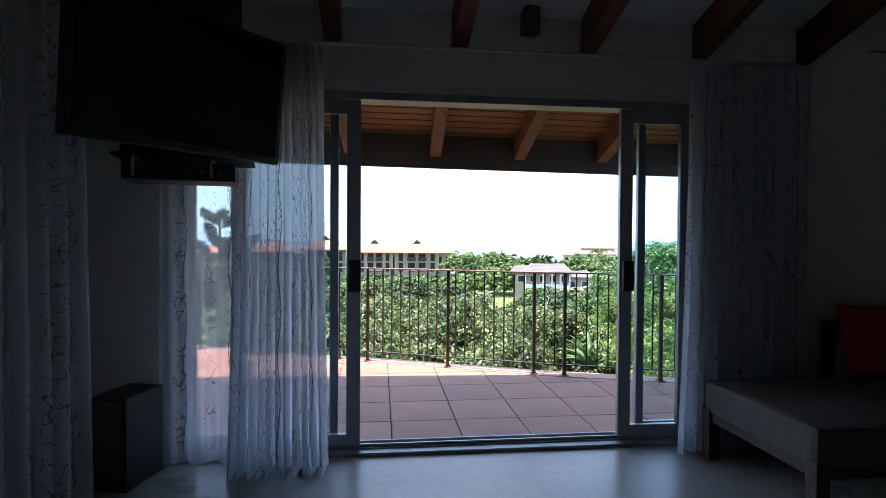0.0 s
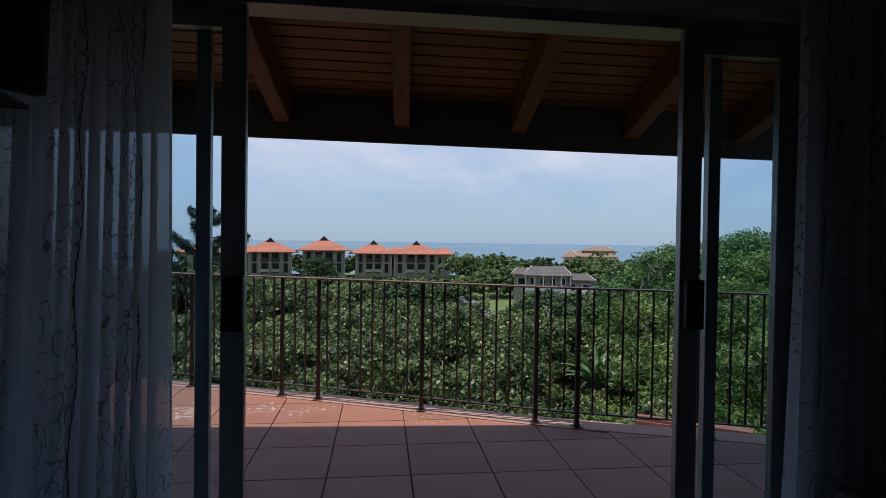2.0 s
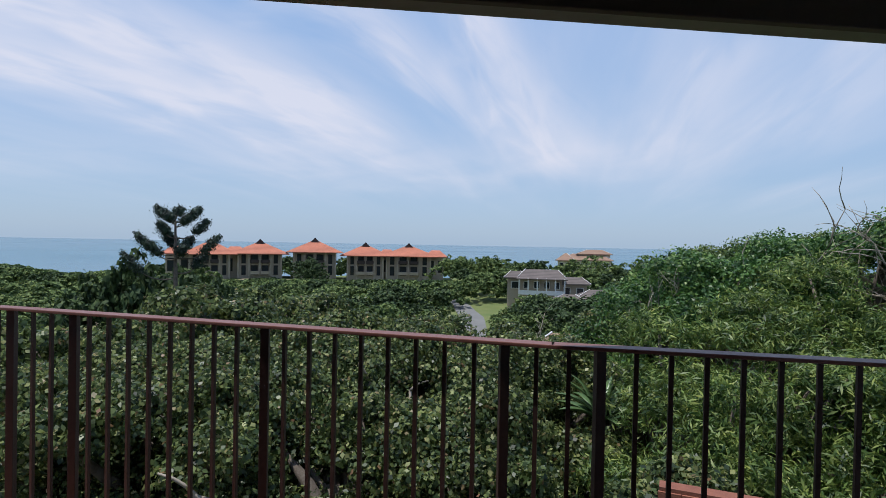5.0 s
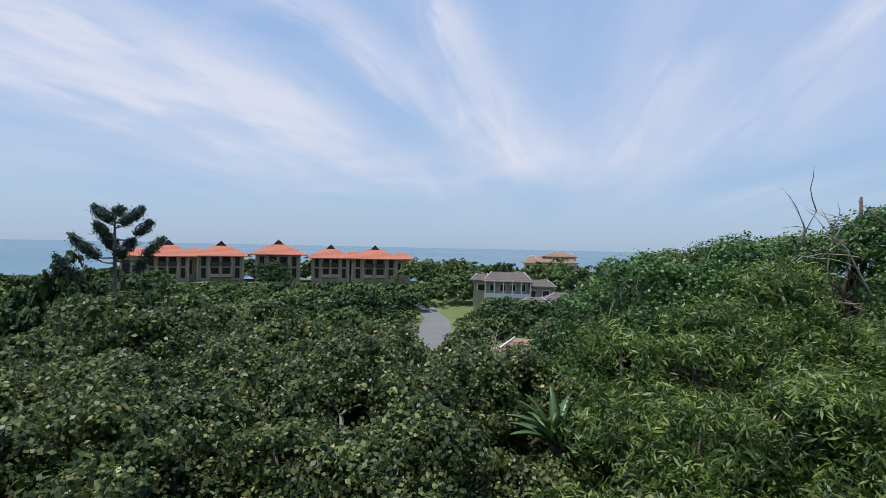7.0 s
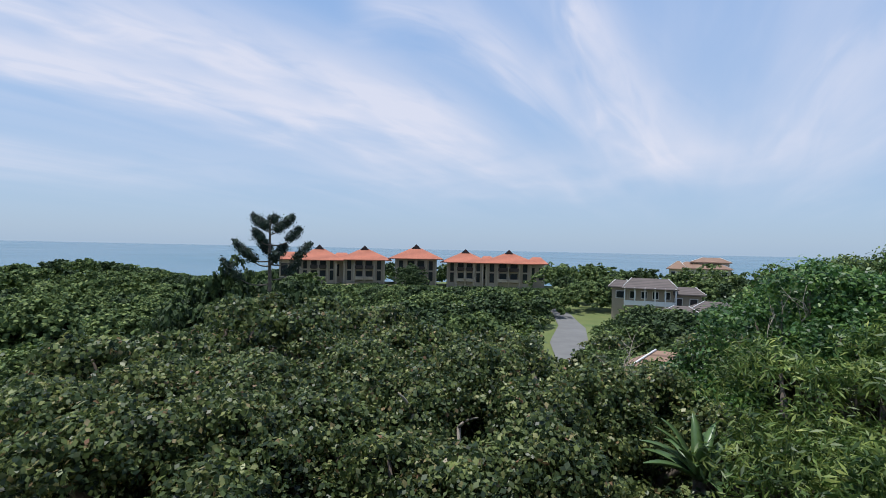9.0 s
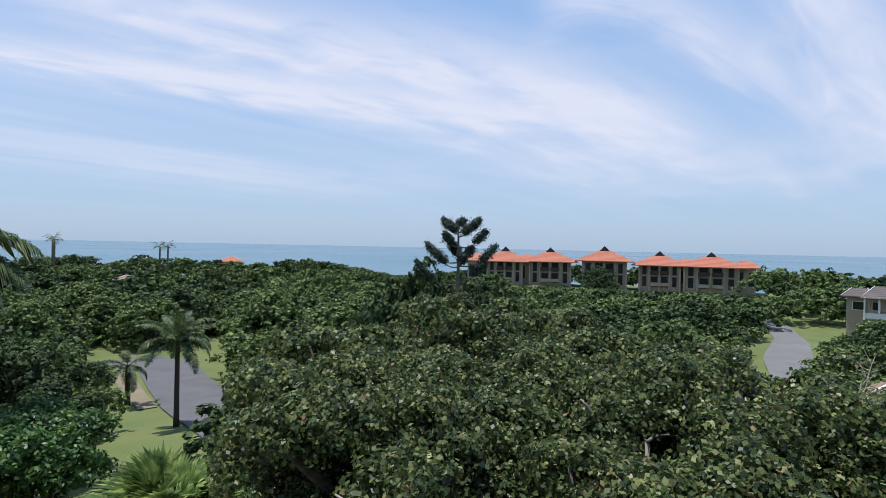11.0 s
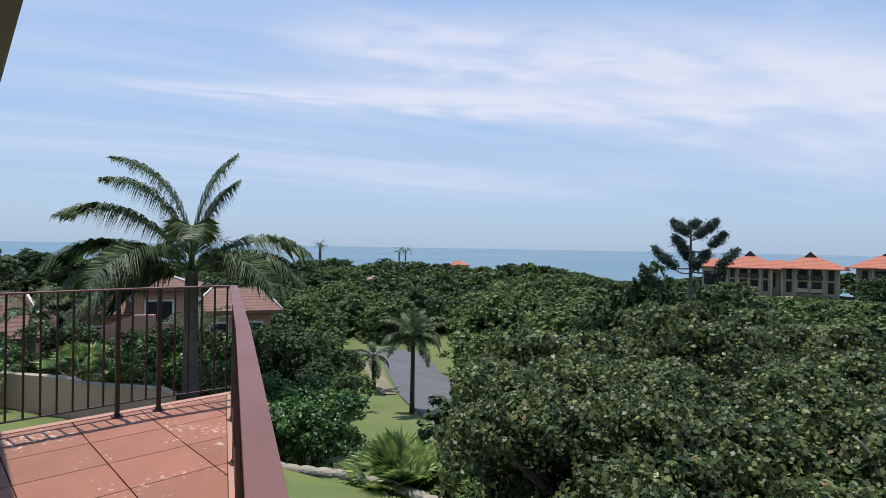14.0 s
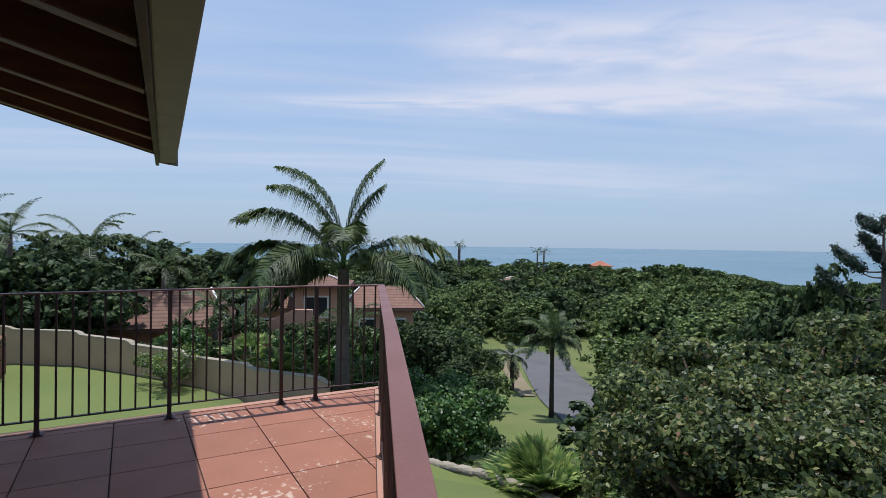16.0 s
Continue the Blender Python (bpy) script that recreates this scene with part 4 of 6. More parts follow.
def ground_z(x, y):
    """Height of the land: a garden terrace by the house, a valley, a low rise, then the shore."""
    x, y = np.asarray(x, dtype=float), np.asarray(y, dtype=float)
    d = np.hypot(x, y - 2)
    z = np.interp(d, PROFILE_D, PROFILE_Z)
    z = z + 0.5 * np.sin(x * 0.09 + 1.3) * np.sin(y * 0.07) * smooth((d - 20) / 40)
    # level lawn to the west of the house
    inside = smooth((-x - 1.0) / 2.0) * smooth((36.0 + x) / 6.0) * smooth((8.5 - 0.36 * (-x - 6) - y) / 0.9)
    z = z * (1 - inside) + -3.2 * inside
    # the land climbs behind the lawn
    rise = smooth((-x - 24) / 16) * smooth((8 - y) / 14)
    z = z + rise * np.clip(5.5 - 0.02 * d, 0, 9) * (1 - inside)
    return z


def sheet(xs, ys, zfun):
    X, Y = np.meshgrid(xs, ys)
    V = np.c_[X.ravel(), Y.ravel(), zfun(X, Y).ravel()]
    n = len(xs)
    i, j = np.meshgrid(np.arange(n - 1), np.arange(len(ys) - 1))
    i, j = i.ravel(), j.ravel()
    return V, np.c_[j * n + i, j * n + i + 1, (j + 1) * n + i + 1, (j + 1) * n + i]


def spaced(lo, near_lo, near_hi, hi, step):
    near = np.arange(near_lo, near_hi, step)
    k = np.geomspace(step, hi - near_hi, 40)
    k2 = np.geomspace(step, near_lo - lo, 40)
    return np.r_[near_lo - k2[::-1], near, near_hi + k]


V, F = sheet(spaced(-5000, -60, 60, 5000, 0.8), spaced(-5000, -30, 80, 5000, 0.8), ground_z)
tagged(part("ground", mesh_arrays("ground", V, F, M["ground"], True), None), "grassy hillside falling to a wooded valley and the shore", "ground", kind="structure")
V, F = sheet(np.linspace(-4900, 4900, 30), np.linspace(-4900, 4900, 30), lambda x, y: np.full(x.shape, -20.0))
tagged(part("water", mesh_arrays("water", V, F, M["water"]), None), "calm blue sea reaching to the horizon", "sea", kind="structure")


def patch(name, outline, material, lift, label, category, kind="structure", step=0.6):
    """A thin sheet laid on the land inside an outline (a closed strip between two lines of equal length)."""
    left, right = outline
    rows = []
    for (ax, ay), (bx, by) in zip(left, right):
        for k in range(7):
            rows.append((ax + (bx - ax) * k / 6, ay + (by - ay) * k / 6))
    P = np.array(rows)
    V = np.c_[P, ground_z(P[:, 0], P[:, 1]) + lift]
    F = [(r * 7 + k, r * 7 + k + 1, (r + 1) * 7 + k + 1, (r + 1) * 7 + k) for r in range(len(left) - 1) for k in range(6)]
    return tagged(part(name, mesh_arrays(name, V, F, material, True), None), label, category, kind=kind)


def fine_line(points, n):
    p = np.array(points, dtype=float)
    s = np.r_[0, np.cumsum(np.hypot(*np.diff(p, axis=0).T))]
    t = np.linspace(0, s[-1], n)
    return list(zip(np.interp(t, s, p[:, 0]), np.interp(t, s, p[:, 1])))


patch("road", (fine_line([(-48, 36), (-43.0, 36.8), (-35.0, 31.5), (-28.4, 27.2), (-21.8, 23.6), (-16, 20)], 40),
               fine_line([(-48, 42), (-41.0, 41.5), (-34.0, 36.5), (-26.0, 31.5), (-20.0, 26.8), (-13, 23.5)], 40)), M["asphalt"], 0.09,
      "grey asphalt road bending between grass verges", "road")
patch("pavement", (fine_line([(-42.0, 33.5), (-35.5, 29.8), (-29.5, 26.4)], 24), fine_line([(-43.4, 36.4), (-35.2, 31.2), (-29.0, 27.4)], 24)), M["verge"], 0.07,
      "bare sandy verge beside the road", "verge")
patch("lawn", (fine_line([(-2.2, -2.5), (-24, -2.5)], 60), fine_line([(-3.6, 8.3), (-6.3, 7.7), (-8.2, 6.9), (-12.5, 5.6), (-24, 1.6)], 60)), M["lawn"], 0.03,
      "mown green lawn below the balcony", "lawn")
patch("road", (fine_line([(11, 62), (12, 76), (15.5, 92), (17, 110), (15, 126)], 20), fine_line([(14, 60), (16.8, 74), (19.5, 90), (20.3, 108), (18, 124)], 20)), M["pale_asphalt"], 0.16,
      "pale distant road between trees", "road")


# dark sheet on the land that paints in the shade under the trees
patch("forest_floor", (fine_line([(-4.5, 2.6), (10.5, 1.2)], 20), fine_line([(-6.0, 18.5), (15.5, 18.5)], 20)), M["shade_litter"], 0.05,
      "leaf litter below the balcony, darkened to stand in for tree shade", "ground")


# ---- leaves and crowns ----
HEX = np.array([(-0.5, 0, 0.0), (-0.22, 0.40, 0.10), (0.20, 0.42, 0.10), (0.5, 0, -0.05), (0.20, -0.42, 0.10), (-0.22, -0.40, 0.10)])
QUAD = np.array([(-0.5, 0, 0), (0.02, 0.5, 0.06), (0.5, 0, 0), (0.02, -0.5, 0.06)])


def leaf_mesh(name, P, N, size, aspect, material, rnd, shape=QUAD, spin=None, vary=0.3):
    """Leaves at points P with normals about N."""
    n = len(P)
    N = N / (np.linalg.norm(N, axis=1, keepdims=True) + 1e-9)
    A = rnd.normal(size=(n, 3)) if spin is None else spin
    A = A - N * np.sum(A * N, axis=1, keepdims=True)
    A /= np.linalg.norm(A, axis=1, keepdims=True) + 1e-9
    B = np.cross(N, A)
    s = (size * rnd.uniform(1 - vary, 1 + vary, n))[:, None, None]
    L = shape[None] * s
    V = P[:, None] + L[:, :, :1] * A[:, None] + L[:, :, 1:2] * aspect * B[:, None] + L[:, :, 2:] * N[:, None]
    k = len(shape)
    return mesh_arrays(name, V.reshape(-1, 3), np.arange(n * k).reshape(n, k), material)


def clumped(blobs, count, clump, rnd, per=26, top_only=-0.35, up=0.5):
    """Leaf points in clumps over the shells of ellipsoids. Returns points and outward directions."""
    vol = np.array([(b[3] * b[4] + b[4] * b[5] + b[3] * b[5]) for b in blobs])
    pick = rnd.choice(len(blobs), size=count // per, p=vol / vol.sum())
    B = np.array(blobs, dtype=float)[pick]
    D = rnd.normal(size=(len(pick), 3))
    D /= np.linalg.norm(D, axis=1, keepdims=True)
    low = D[:, 2] < top_only
    D[low, 2] *= -1
    R = rnd.uniform(0.68, 1.14, len(pick))[:, None]
    C = B[:, :3] + D * B[:, 3:6] * R
    out = D / B[:, 3:6]
    out /= np.linalg.norm(out, axis=1, keepdims=True)
    C, out = np.repeat(C, per, axis=0), np.repeat(out, per, axis=0)
    J = rnd.normal(size=C.shape)
    J /= np.linalg.norm(J, axis=1, keepdims=True)
    P = C + J * clump * rnd.uniform(0.35, 1.0, len(C))[:, None] * np.array((1, 1, 0.75))
    N = out * 0.35 + J * 0.8 + np.array((0, 0, up)) + rnd.normal(scale=0.6, size=C.shape)
    return P, N


def limbs(base, tips, r0, rnd, sides=7):
    """Trunk and limbs that bend from the base to each tip."""
    bm = bmesh.new()
    base = Vector(base)
    for t in tips:
        t = Vector(t)
        mid = base.lerp(t, 0.45) + Vector((rnd.uniform(-0.3, 0.3), rnd.uniform(-0.3, 0.3), 0.12 * (t - base).length))
        pts = [base, base.lerp(mid, 0.5) + Vector((0, 0, 0.1)), mid, mid.lerp(t, 0.55) + Vector((rnd.uniform(-0.15, 0.15), rnd.uniform(-0.15, 0.15), 0)), t]
        tube(pts, [r0, r0 * 0.8, r0 * 0.55, r0 * 0.33, r0 * 0.1], sides, bm)
    return bm


def near_tree(blobs, base, count, size, material, seed, label, clump=0.30, aspect=0.8, shape=HEX, r0=0.16, up=0.25, bark="bark"):
    rnd = np.random.RandomState(seed)
    ob = thing("tree", label, "tree", at=base)
    o = np.array(base)
    local = [(b[0] - o[0], b[1] - o[1], b[2] - o[2], *b[3:]) for b in blobs]
    part("trunk", limbs((0, 0, -0.2), [(b[0], b[1], b[2] + b[5] * 0.55) for b in local], r0, rnd), M[bark], ob)
    P, N = clumped(local, count, clump, rnd, 40, up=up)
    part("crown", leaf_mesh("crown", P, N, size, aspect, material, rnd, shape), None, ob)
    return ob


def scatter_blobs(cx, cy, w, h, top, n, r, rnd, sink=0.45, top_fn=None):
    out = []
    for k in range(n):
        a, q = rnd.uniform(0, 2 * np.pi), np.sqrt(rnd.uniform(0, 1))
        x, y = cx + w * q * np.cos(a), cy + h * q * np.sin(a)
        rr = r * rnd.uniform(0.75, 1.25)
        tz = (top_fn(x, y) if top_fn else top) - rnd.uniform(0, sink)
        out.append((x, y, tz - rr * 0.7, rr, rr, rr * 0.7))
    return out


rb = np.random.RandomState(4)


def sight(x, y):
    """How high the tree tops stand round the balcony, by the compass."""
    d, b = math.hypot(x - 2.1, y - 1.5), math.degrees(math.atan2(x - 2.1, y - 1.5))
    slope = float(np.interp(b, [-60, -48, -42, -33, -25, -20, -14, -8, 0, 6, 10, 20, 23, 27, 30, 33, 41, 49, 60],
                            [-0.30, -0.20, -0.135, -0.115, -0.09, -0.085, -0.095, -0.11, -0.135, -0.165, -0.185, -0.19, -0.13, -0.04, -0.01, 0.0, 0.03, 0.07, 0.10]))
    if 16 < b < 27 and d < 9.2:
        slope = min(slope, -0.40)
    return 1.36 + slope * d


def canopy_top(x, y):
    d = math.hypot(x - 2.1, y - 1.5)
    return min(float(np.interp(d, [2.5, 4.5, 6, 8, 11, 14, 18], [-3.0, -1.85, -1.0, -0.55, -0.25, 0.1, 0.2])), sight(x, y))


BROAD = "dense coastal tree with glossy round dark green leaves below the balcony"
trees_plan = [(-1.8, 8.8, 2.1, 2.1, 15), (1.2, 7.4, 2.6, 2.2, 18), (-3.8, 12.4, 2.8, 2.4, 15), (0.2, 12.2, 3.0, 2.4, 16), (3.6, 10.4, 2.4, 2.3, 14), (3.9, 5.9, 1.7, 1.6, 11),
              (-1.8, 16.6, 3.2, 2.4, 13), (2.6, 15.6, 3.2, 2.4, 13)]
for k, (cx, cy, w, h, n) in enumerate(trees_plan):
    bl = scatter_blobs(cx, cy, w, h, 0, n + 16, 0.60, rb, 1.5, canopy_top)
    far = math.hypot(cx - 2, cy - 1.5) > 12
    near_tree(bl, (cx, cy, float(ground_z(cx, cy))), 40000 if far else 76000, 0.115 if far else 0.082, M["leaf_broad"], 20 + k, BROAD, 0.23, aspect=0.72, shape=QUAD, up=0.12)

# bright, feathery trees to the east, rising to the height of the eye
def east_top(x, y):
    d = math.hypot(x - 2.1, y - 1.5)
    return min(float(np.interp(d, [4, 7, 11, 15], [-1.3, -0.5, 1.0, 2.8])), sight(x, y))


FEATHER = "light green feathery tree with slender drooping leaves"
for k, (cx, cy, w, h, n, mat) in enumerate([(6.6, 7.6, 2.0, 1.9, 14, "leaf_feather"), (9.6, 8.0, 2.2, 2.2, 14, "leaf_feather"), (8.0, 11.6, 2.4, 2.0, 14, "leaf_green"),
                                            (11.4, 12.2, 2.5, 2.2, 14, "leaf_green"), (13.2, 8.4, 2.4, 2.4, 12, "leaf_green"), (8.6, 15.4, 2.6, 2.0, 12, "leaf_hazy"), (12.6, 16.0, 3.0, 2.2, 12, "leaf_hazy"),
                                            (5.8, 13.6, 1.8, 1.6, 9, "leaf_broad")]):
    bl = scatter_blobs(cx, cy, w, h, 0, n + 12, 0.74, rb, 1.25, east_top)
    feather = mat == "leaf_feather"
    near_tree(bl, (cx, cy, float(ground_z(cx, cy))), 44000, 0.135 if feather else 0.088, M[mat], 60 + k,
              FEATHER if feather else "leafy green tree rising on the slope beside the balcony", 0.30, 0.22 if feather else 0.6, QUAD, up=0.2 if feather else 0.3)

# bare dead branches standing out of the eastern trees
dead = thing("dead_tree", "bare grey dead tree with crooked branches above the foliage", "tree", at=(12.9, 11.2, float(ground_z(12.9, 11.2))))
rd = random.Random(8)
base_z = -float(ground_z(12.9, 11.2))
bm = bmesh.new()
tube([(0, 0, -0.2), (0.1, 0, base_z - 1.5), (-0.16, 0.1, base_z + 0.8), (0.16, 0.15, base_z + 1.7), (0.02, 0.05, base_z + 2.6)], [0.17, 0.13, 0.085, 0.055, 0.028], 8, bm)
part("trunk", bm, M["bark"], dead)


def twig(p, d, length, r, depth, bm):
    pts, q = [p], p
    for k in range(4):
        d = (d + Vector((rd.uniform(-0.35, 0.35), rd.uniform(-0.35, 0.35), rd.uniform(-0.28, 0.32)))).normalized()
        q = q + d * length / 4
        pts.append(q)
    tube(pts, [r, r * 0.8, r * 0.65, r * 0.5, r * 0.3], 5, bm)
    if depth:
        for k in (1, 2, 3, 4):
            twig(pts[k], (d + Vector((rd.uniform(-0.9, 0.9), rd.uniform(-0.9, 0.9), rd.uniform(-0.4, 0.7)))).normalized(), length * 0.55, r * 0.5, depth - 1, bm)


for k in range(16):
    bm = bmesh.new()
    twig(Vector((0, 0, base_z - 0.35 + 0.13 * k)), Vector((rd.uniform(-1.2, 0.3), rd.uniform(-0.9, 0.9), rd.uniform(-0.25, 0.1))).normalized(), rd.uniform(1.7, 3.0), 0.05, 2, bm)
    part("branch", bm, M["pale_bark"], dead)
STUBS = (((10.6, 10.5, -0.9), (0.9, -0.25, 0.15), 1.6, 0.07, 2), ((5.0, 12.6, -1.9), (-0.3, 0.2, 0.9), 1.1, 0.025, 2), ((1.13, 9.73, -1.15), (-0.45, -0.2, 1.0), 0.5, 0.038, 0),
         ((1.85, 9.5, -1.25), (0.6, -0.2, 0.9), 0.45, 0.03, 0), ((-0.6, 6.6, -1.7), (-0.9, -0.3, 0.25), 0.7, 0.04, 0), ((0.6, 6.2, -1.8), (0.9, -0.3, 0.3), 0.6, 0.04, 0), ((6.4, 11.5, -1.2), (0.5, -0.3, 0.5), 1.8, 0.035, 2))
for k, (p, d, ln, thick, forks) in enumerate(STUBS):
    bm = bmesh.new()
    twig(Vector((0, 0, 0)), Vector(d).normalized(), ln, thick, forks, bm)
    tube([(0, 0, float(ground_z(p[0], p[1])) - p[2] - 0.2), (0.05, 0.1, -1.0), (0, 0, 0)], [thick * 1.4, thick * 1.15, thick], 7, bm)
    ob = part("dead_branch", bm, M["pale_bark"])
    ob.location = p
    tagged(ob, "pale bare branch sticking out of the foliage", "branch", "dead branches")


# ---- palms and other plants ----
def frond(length, droop, rise, rnd, leaflets=46, leaf_len=0.55, wide=0.016, hang=0.75):
    """One feather palm frond along +x from the crown, leaflets on both sides."""
    n = 12
    pts = []
    ang, p = rise, Vector((0, 0, 0))
    for k in range(n + 1):
        pts.append(p.copy())
        p = p + Vector((math.cos(ang), 0, math.sin(ang))) * (length / n)
        ang -= droop / n * (0.5 + 1.1 * k / n)
    V, F = [], []
    arr = np.array([tuple(q) for q in pts])
    for k in range(leaflets):
        t = 0.14 + 0.86 * k / (leaflets - 1)
        f = t * n
        i = min(int(f), n - 1)
        q = arr[i] + (arr[i + 1] - arr[i]) * (f - i)
        tang = (arr[i + 1] - arr[i]) / np.linalg.norm(arr[i + 1] - arr[i])
        ll = leaf_len * (math.sin(math.pi * min(1, 0.12 + 0.9 * t)) * 0.75 + 0.25)
        for side in (1, -1):
            h = hang * rnd.uniform(0.5, 1.9)
            d1 = np.array((0, side, 0)) * 0.8 + tang * 0.55 + np.array((0, 0, 0.15 + rnd.uniform(-0.15, 0.25)))
            d1 /= np.linalg.norm(d1)
            d2 = d1 * 0.7 + np.array((0, 0, -h))
            a, b = q, q + d1 * ll * 0.5
            c = b + d2 * ll * 0.5
            w = tang * wide
            s = len(V)
            V += [a - w * 0.6, a + w * 0.6, b + w, c, b - w]
            F.append((s, s + 1, s + 2, s + 3, s + 4))
    return pts, V, F


def palm(at, height, fronds, length, seed, label, group="", r=0.16, rises=(-0.2, 1.35), leaflets=46, leaf_len=0.55, lean=(0, 0), bark="bark", droop=(1.0, 1.9), crown=None, wide=0.016):
    rnd = np.random.RandomState(seed)
    ob = thing("palm_tree", label, "palm tree", group, at=at)
    pts = [(lean[0] * (k / 6) ** 2, lean[1] * (k / 6) ** 2, -0.3 + (height + 0.3) * k / 6) for k in range(7)]
    part("trunk", tube(pts, [r * 1.35, r * 1.1, r, r * 0.95, r * 0.9, r * 0.9, r * 0.75], 10), M[bark], ob)
    for k in range(len(crown) if crown else fronds):
        if crown:
            yaw, e, bend, ln = crown[k]
        else:
            yaw, e = k * 137.5 + rnd.uniform(-15, 15), rises[0] + (rises[1] - rises[0]) * ((k + 0.5) / fronds)
            ln, bend = length * rnd.uniform(0.85, 1.1), rnd.uniform(*droop)
        p, V, F = frond(ln, bend, e, rnd, leaflets, leaf_len, wide)
        m = Matrix.Translation((lean[0], lean[1], height)) @ Matrix.Rotation(radians(yaw), 4, "Z")
        V = np.array(V) @ np.array(m.to_3x3()).T + np.array(m.translation)
        fr = part("frond", mesh_arrays("frond", V, F, M["leaf_palm"]), None, ob)
        part("rib", tube([m @ q for q in p[::2]], [0.03, 0.026, 0.02, 0.016, 0.011, 0.007, 0.004], 5), M["leaf_agave"], fr)
    return ob


# an upright young frond, arching ones all round, and old ones hanging below
CROWN = [(64, 1.55, 0.85, 3.7), (80, 1.42, 0.8, 3.0), (244, 1.56, 1.55, 4.1), (256, 1.42, 1.6, 3.7), (250, 1.0, 1.6, 4.0), (240, 0.5, 1.35, 4.1), (232, 0.22, 1.2, 3.9), (62, 0.66, 1.6, 3.9), (48, 0.42, 1.5, 3.6),
         (160, 0.9, 1.7, 3.6), (340, 0.9, 1.7, 3.6), (200, 0.5, 1.6, 3.8), (300, 0.5, 1.6, 3.8), (20, 0.4, 1.6, 3.6), (118, 0.45, 1.7, 3.5), (85, 0.12, 1.3, 3.2), (225, -0.1, 1.1, 3.3), (272, 0.05, 1.2, 3.5)]
palm((-14.45, 7.45, -3.2), 3.75, 22, 4.3, 3, "tall feathery queen palm growing beside the garden wall", r=0.22, leaflets=180, leaf_len=1.25, crown=CROWN, wide=0.013)
gz1, gz2 = float(ground_z(-23.4, 24.0)), float(ground_z(-31.3, 27.0))
# roadside trunks take a near-black colour in place of the shade on them
palm((-23.4, 24.0, gz1), -4.3 - gz1, 20, 2.5, 7, "slim young palm standing on the roadside verge", "roadside palms", r=0.14, leaflets=60, leaf_len=0.6, bark="dark_trim", wide=0.022)
palm((-31.3, 27.0, gz2), -7.1 - gz2, 11, 2.0, 9, "short shaggy palm on the grass verge", "roadside palms", r=0.17, leaflets=50, leaf_len=0.5, rises=(-0.7, 1.2), bark="dark_trim", wide=0.022)
for k, (x, y, crown, ln) in enumerate([(-27.9, 0.0, 1.0, 2.6), (-32, -3.5, 1.6, 2.6), (-30, 3.2, -0.1, 2.3), (-37, -5.5, 2.2, 2.4), (-40, 2.0, 0.6, 2.2), (-22, 10.5, -2.6, 2.0), (-19, 12.5, -3.8, 2.0), (-24.5, 5.0, -1.6, 1.8)]):
    g = float(ground_z(x, y))
    palm((x, y, g), crown - g, 12, ln, 30 + k, "feathery palm in the neighbouring garden", "garden palms", r=0.14, leaflets=34, leaf_len=0.5)
for k, (x, y, crown) in enumerate([(-150, 95, 0.6), (-146, 93, 0.9), (-126, 108, -0.7), (-123, 108, -0.4), (-168, 72, 1.6)]):
    g = float(ground_z(x, y))
    palm((x, y, g), crown - g, 9, 2.6, 50 + k, "distant slender palm against the sea", "distant palms", r=0.25, leaflets=16, leaf_len=1.0)


def fan_palm(at, n, size, seed, label):
    """A low clump of fan-shaped palm leaves."""
    rnd = np.random.RandomState(seed)
    ob = thing("fan_palm", label, "fan palm", at=at)
    for k in range(n):
        yaw, e = rnd.uniform(0, 360), rnd.uniform(15, 75)
        ln = size * rnd.uniform(0.55, 1.0)
        m = Matrix.Rotation(radians(yaw), 4, "Z") @ Matrix.Rotation(radians(-e), 4, "Y")
        V, F = [], []
        for b in np.linspace(-1.25, 1.25, 18):
            d = Vector((math.cos(b), math.sin(b), 0))
            w = Vector((-d.y, d.x, 0)) * 0.044
            s = len(V)
            tipl = ln * 0.55 * rnd.uniform(0.85, 1.1)
            root = Vector((ln, 0, 0))
            pts = [root, root + d * tipl * 0.6 + w, root + d * tipl + Vector((0, 0, -0.18 * tipl)), root + d * tipl * 0.6 - w]
            V += [tuple(m @ q) for q in pts]
            F.append((s, s + 1, s + 2, s + 3))
        leaf = part("leaf", mesh_arrays("leaf", V, F, M["leaf_fan"]), None, ob)
        part("stalk", tube([m @ Vector((0, 0, 0)), m @ Vector((ln, 0, 0))], [0.018, 0.01], 5), M["leaf_agave"], leaf)
    return ob


fan_palm((-6.3, 8.75, float(ground_z(-6.3, 8.75))), 80, 1.15, 5, "clump of fan palm leaves at the lawn's edge")
fan_palm((-15.5, 5.9, -3.2), 22, 0.95, 6, "fan palm clump beside the garden wall")
fan_palm((-18.5, 5.5, -3.3), 20, 1.05, 8, "tall fan palm clump behind the garden wall")


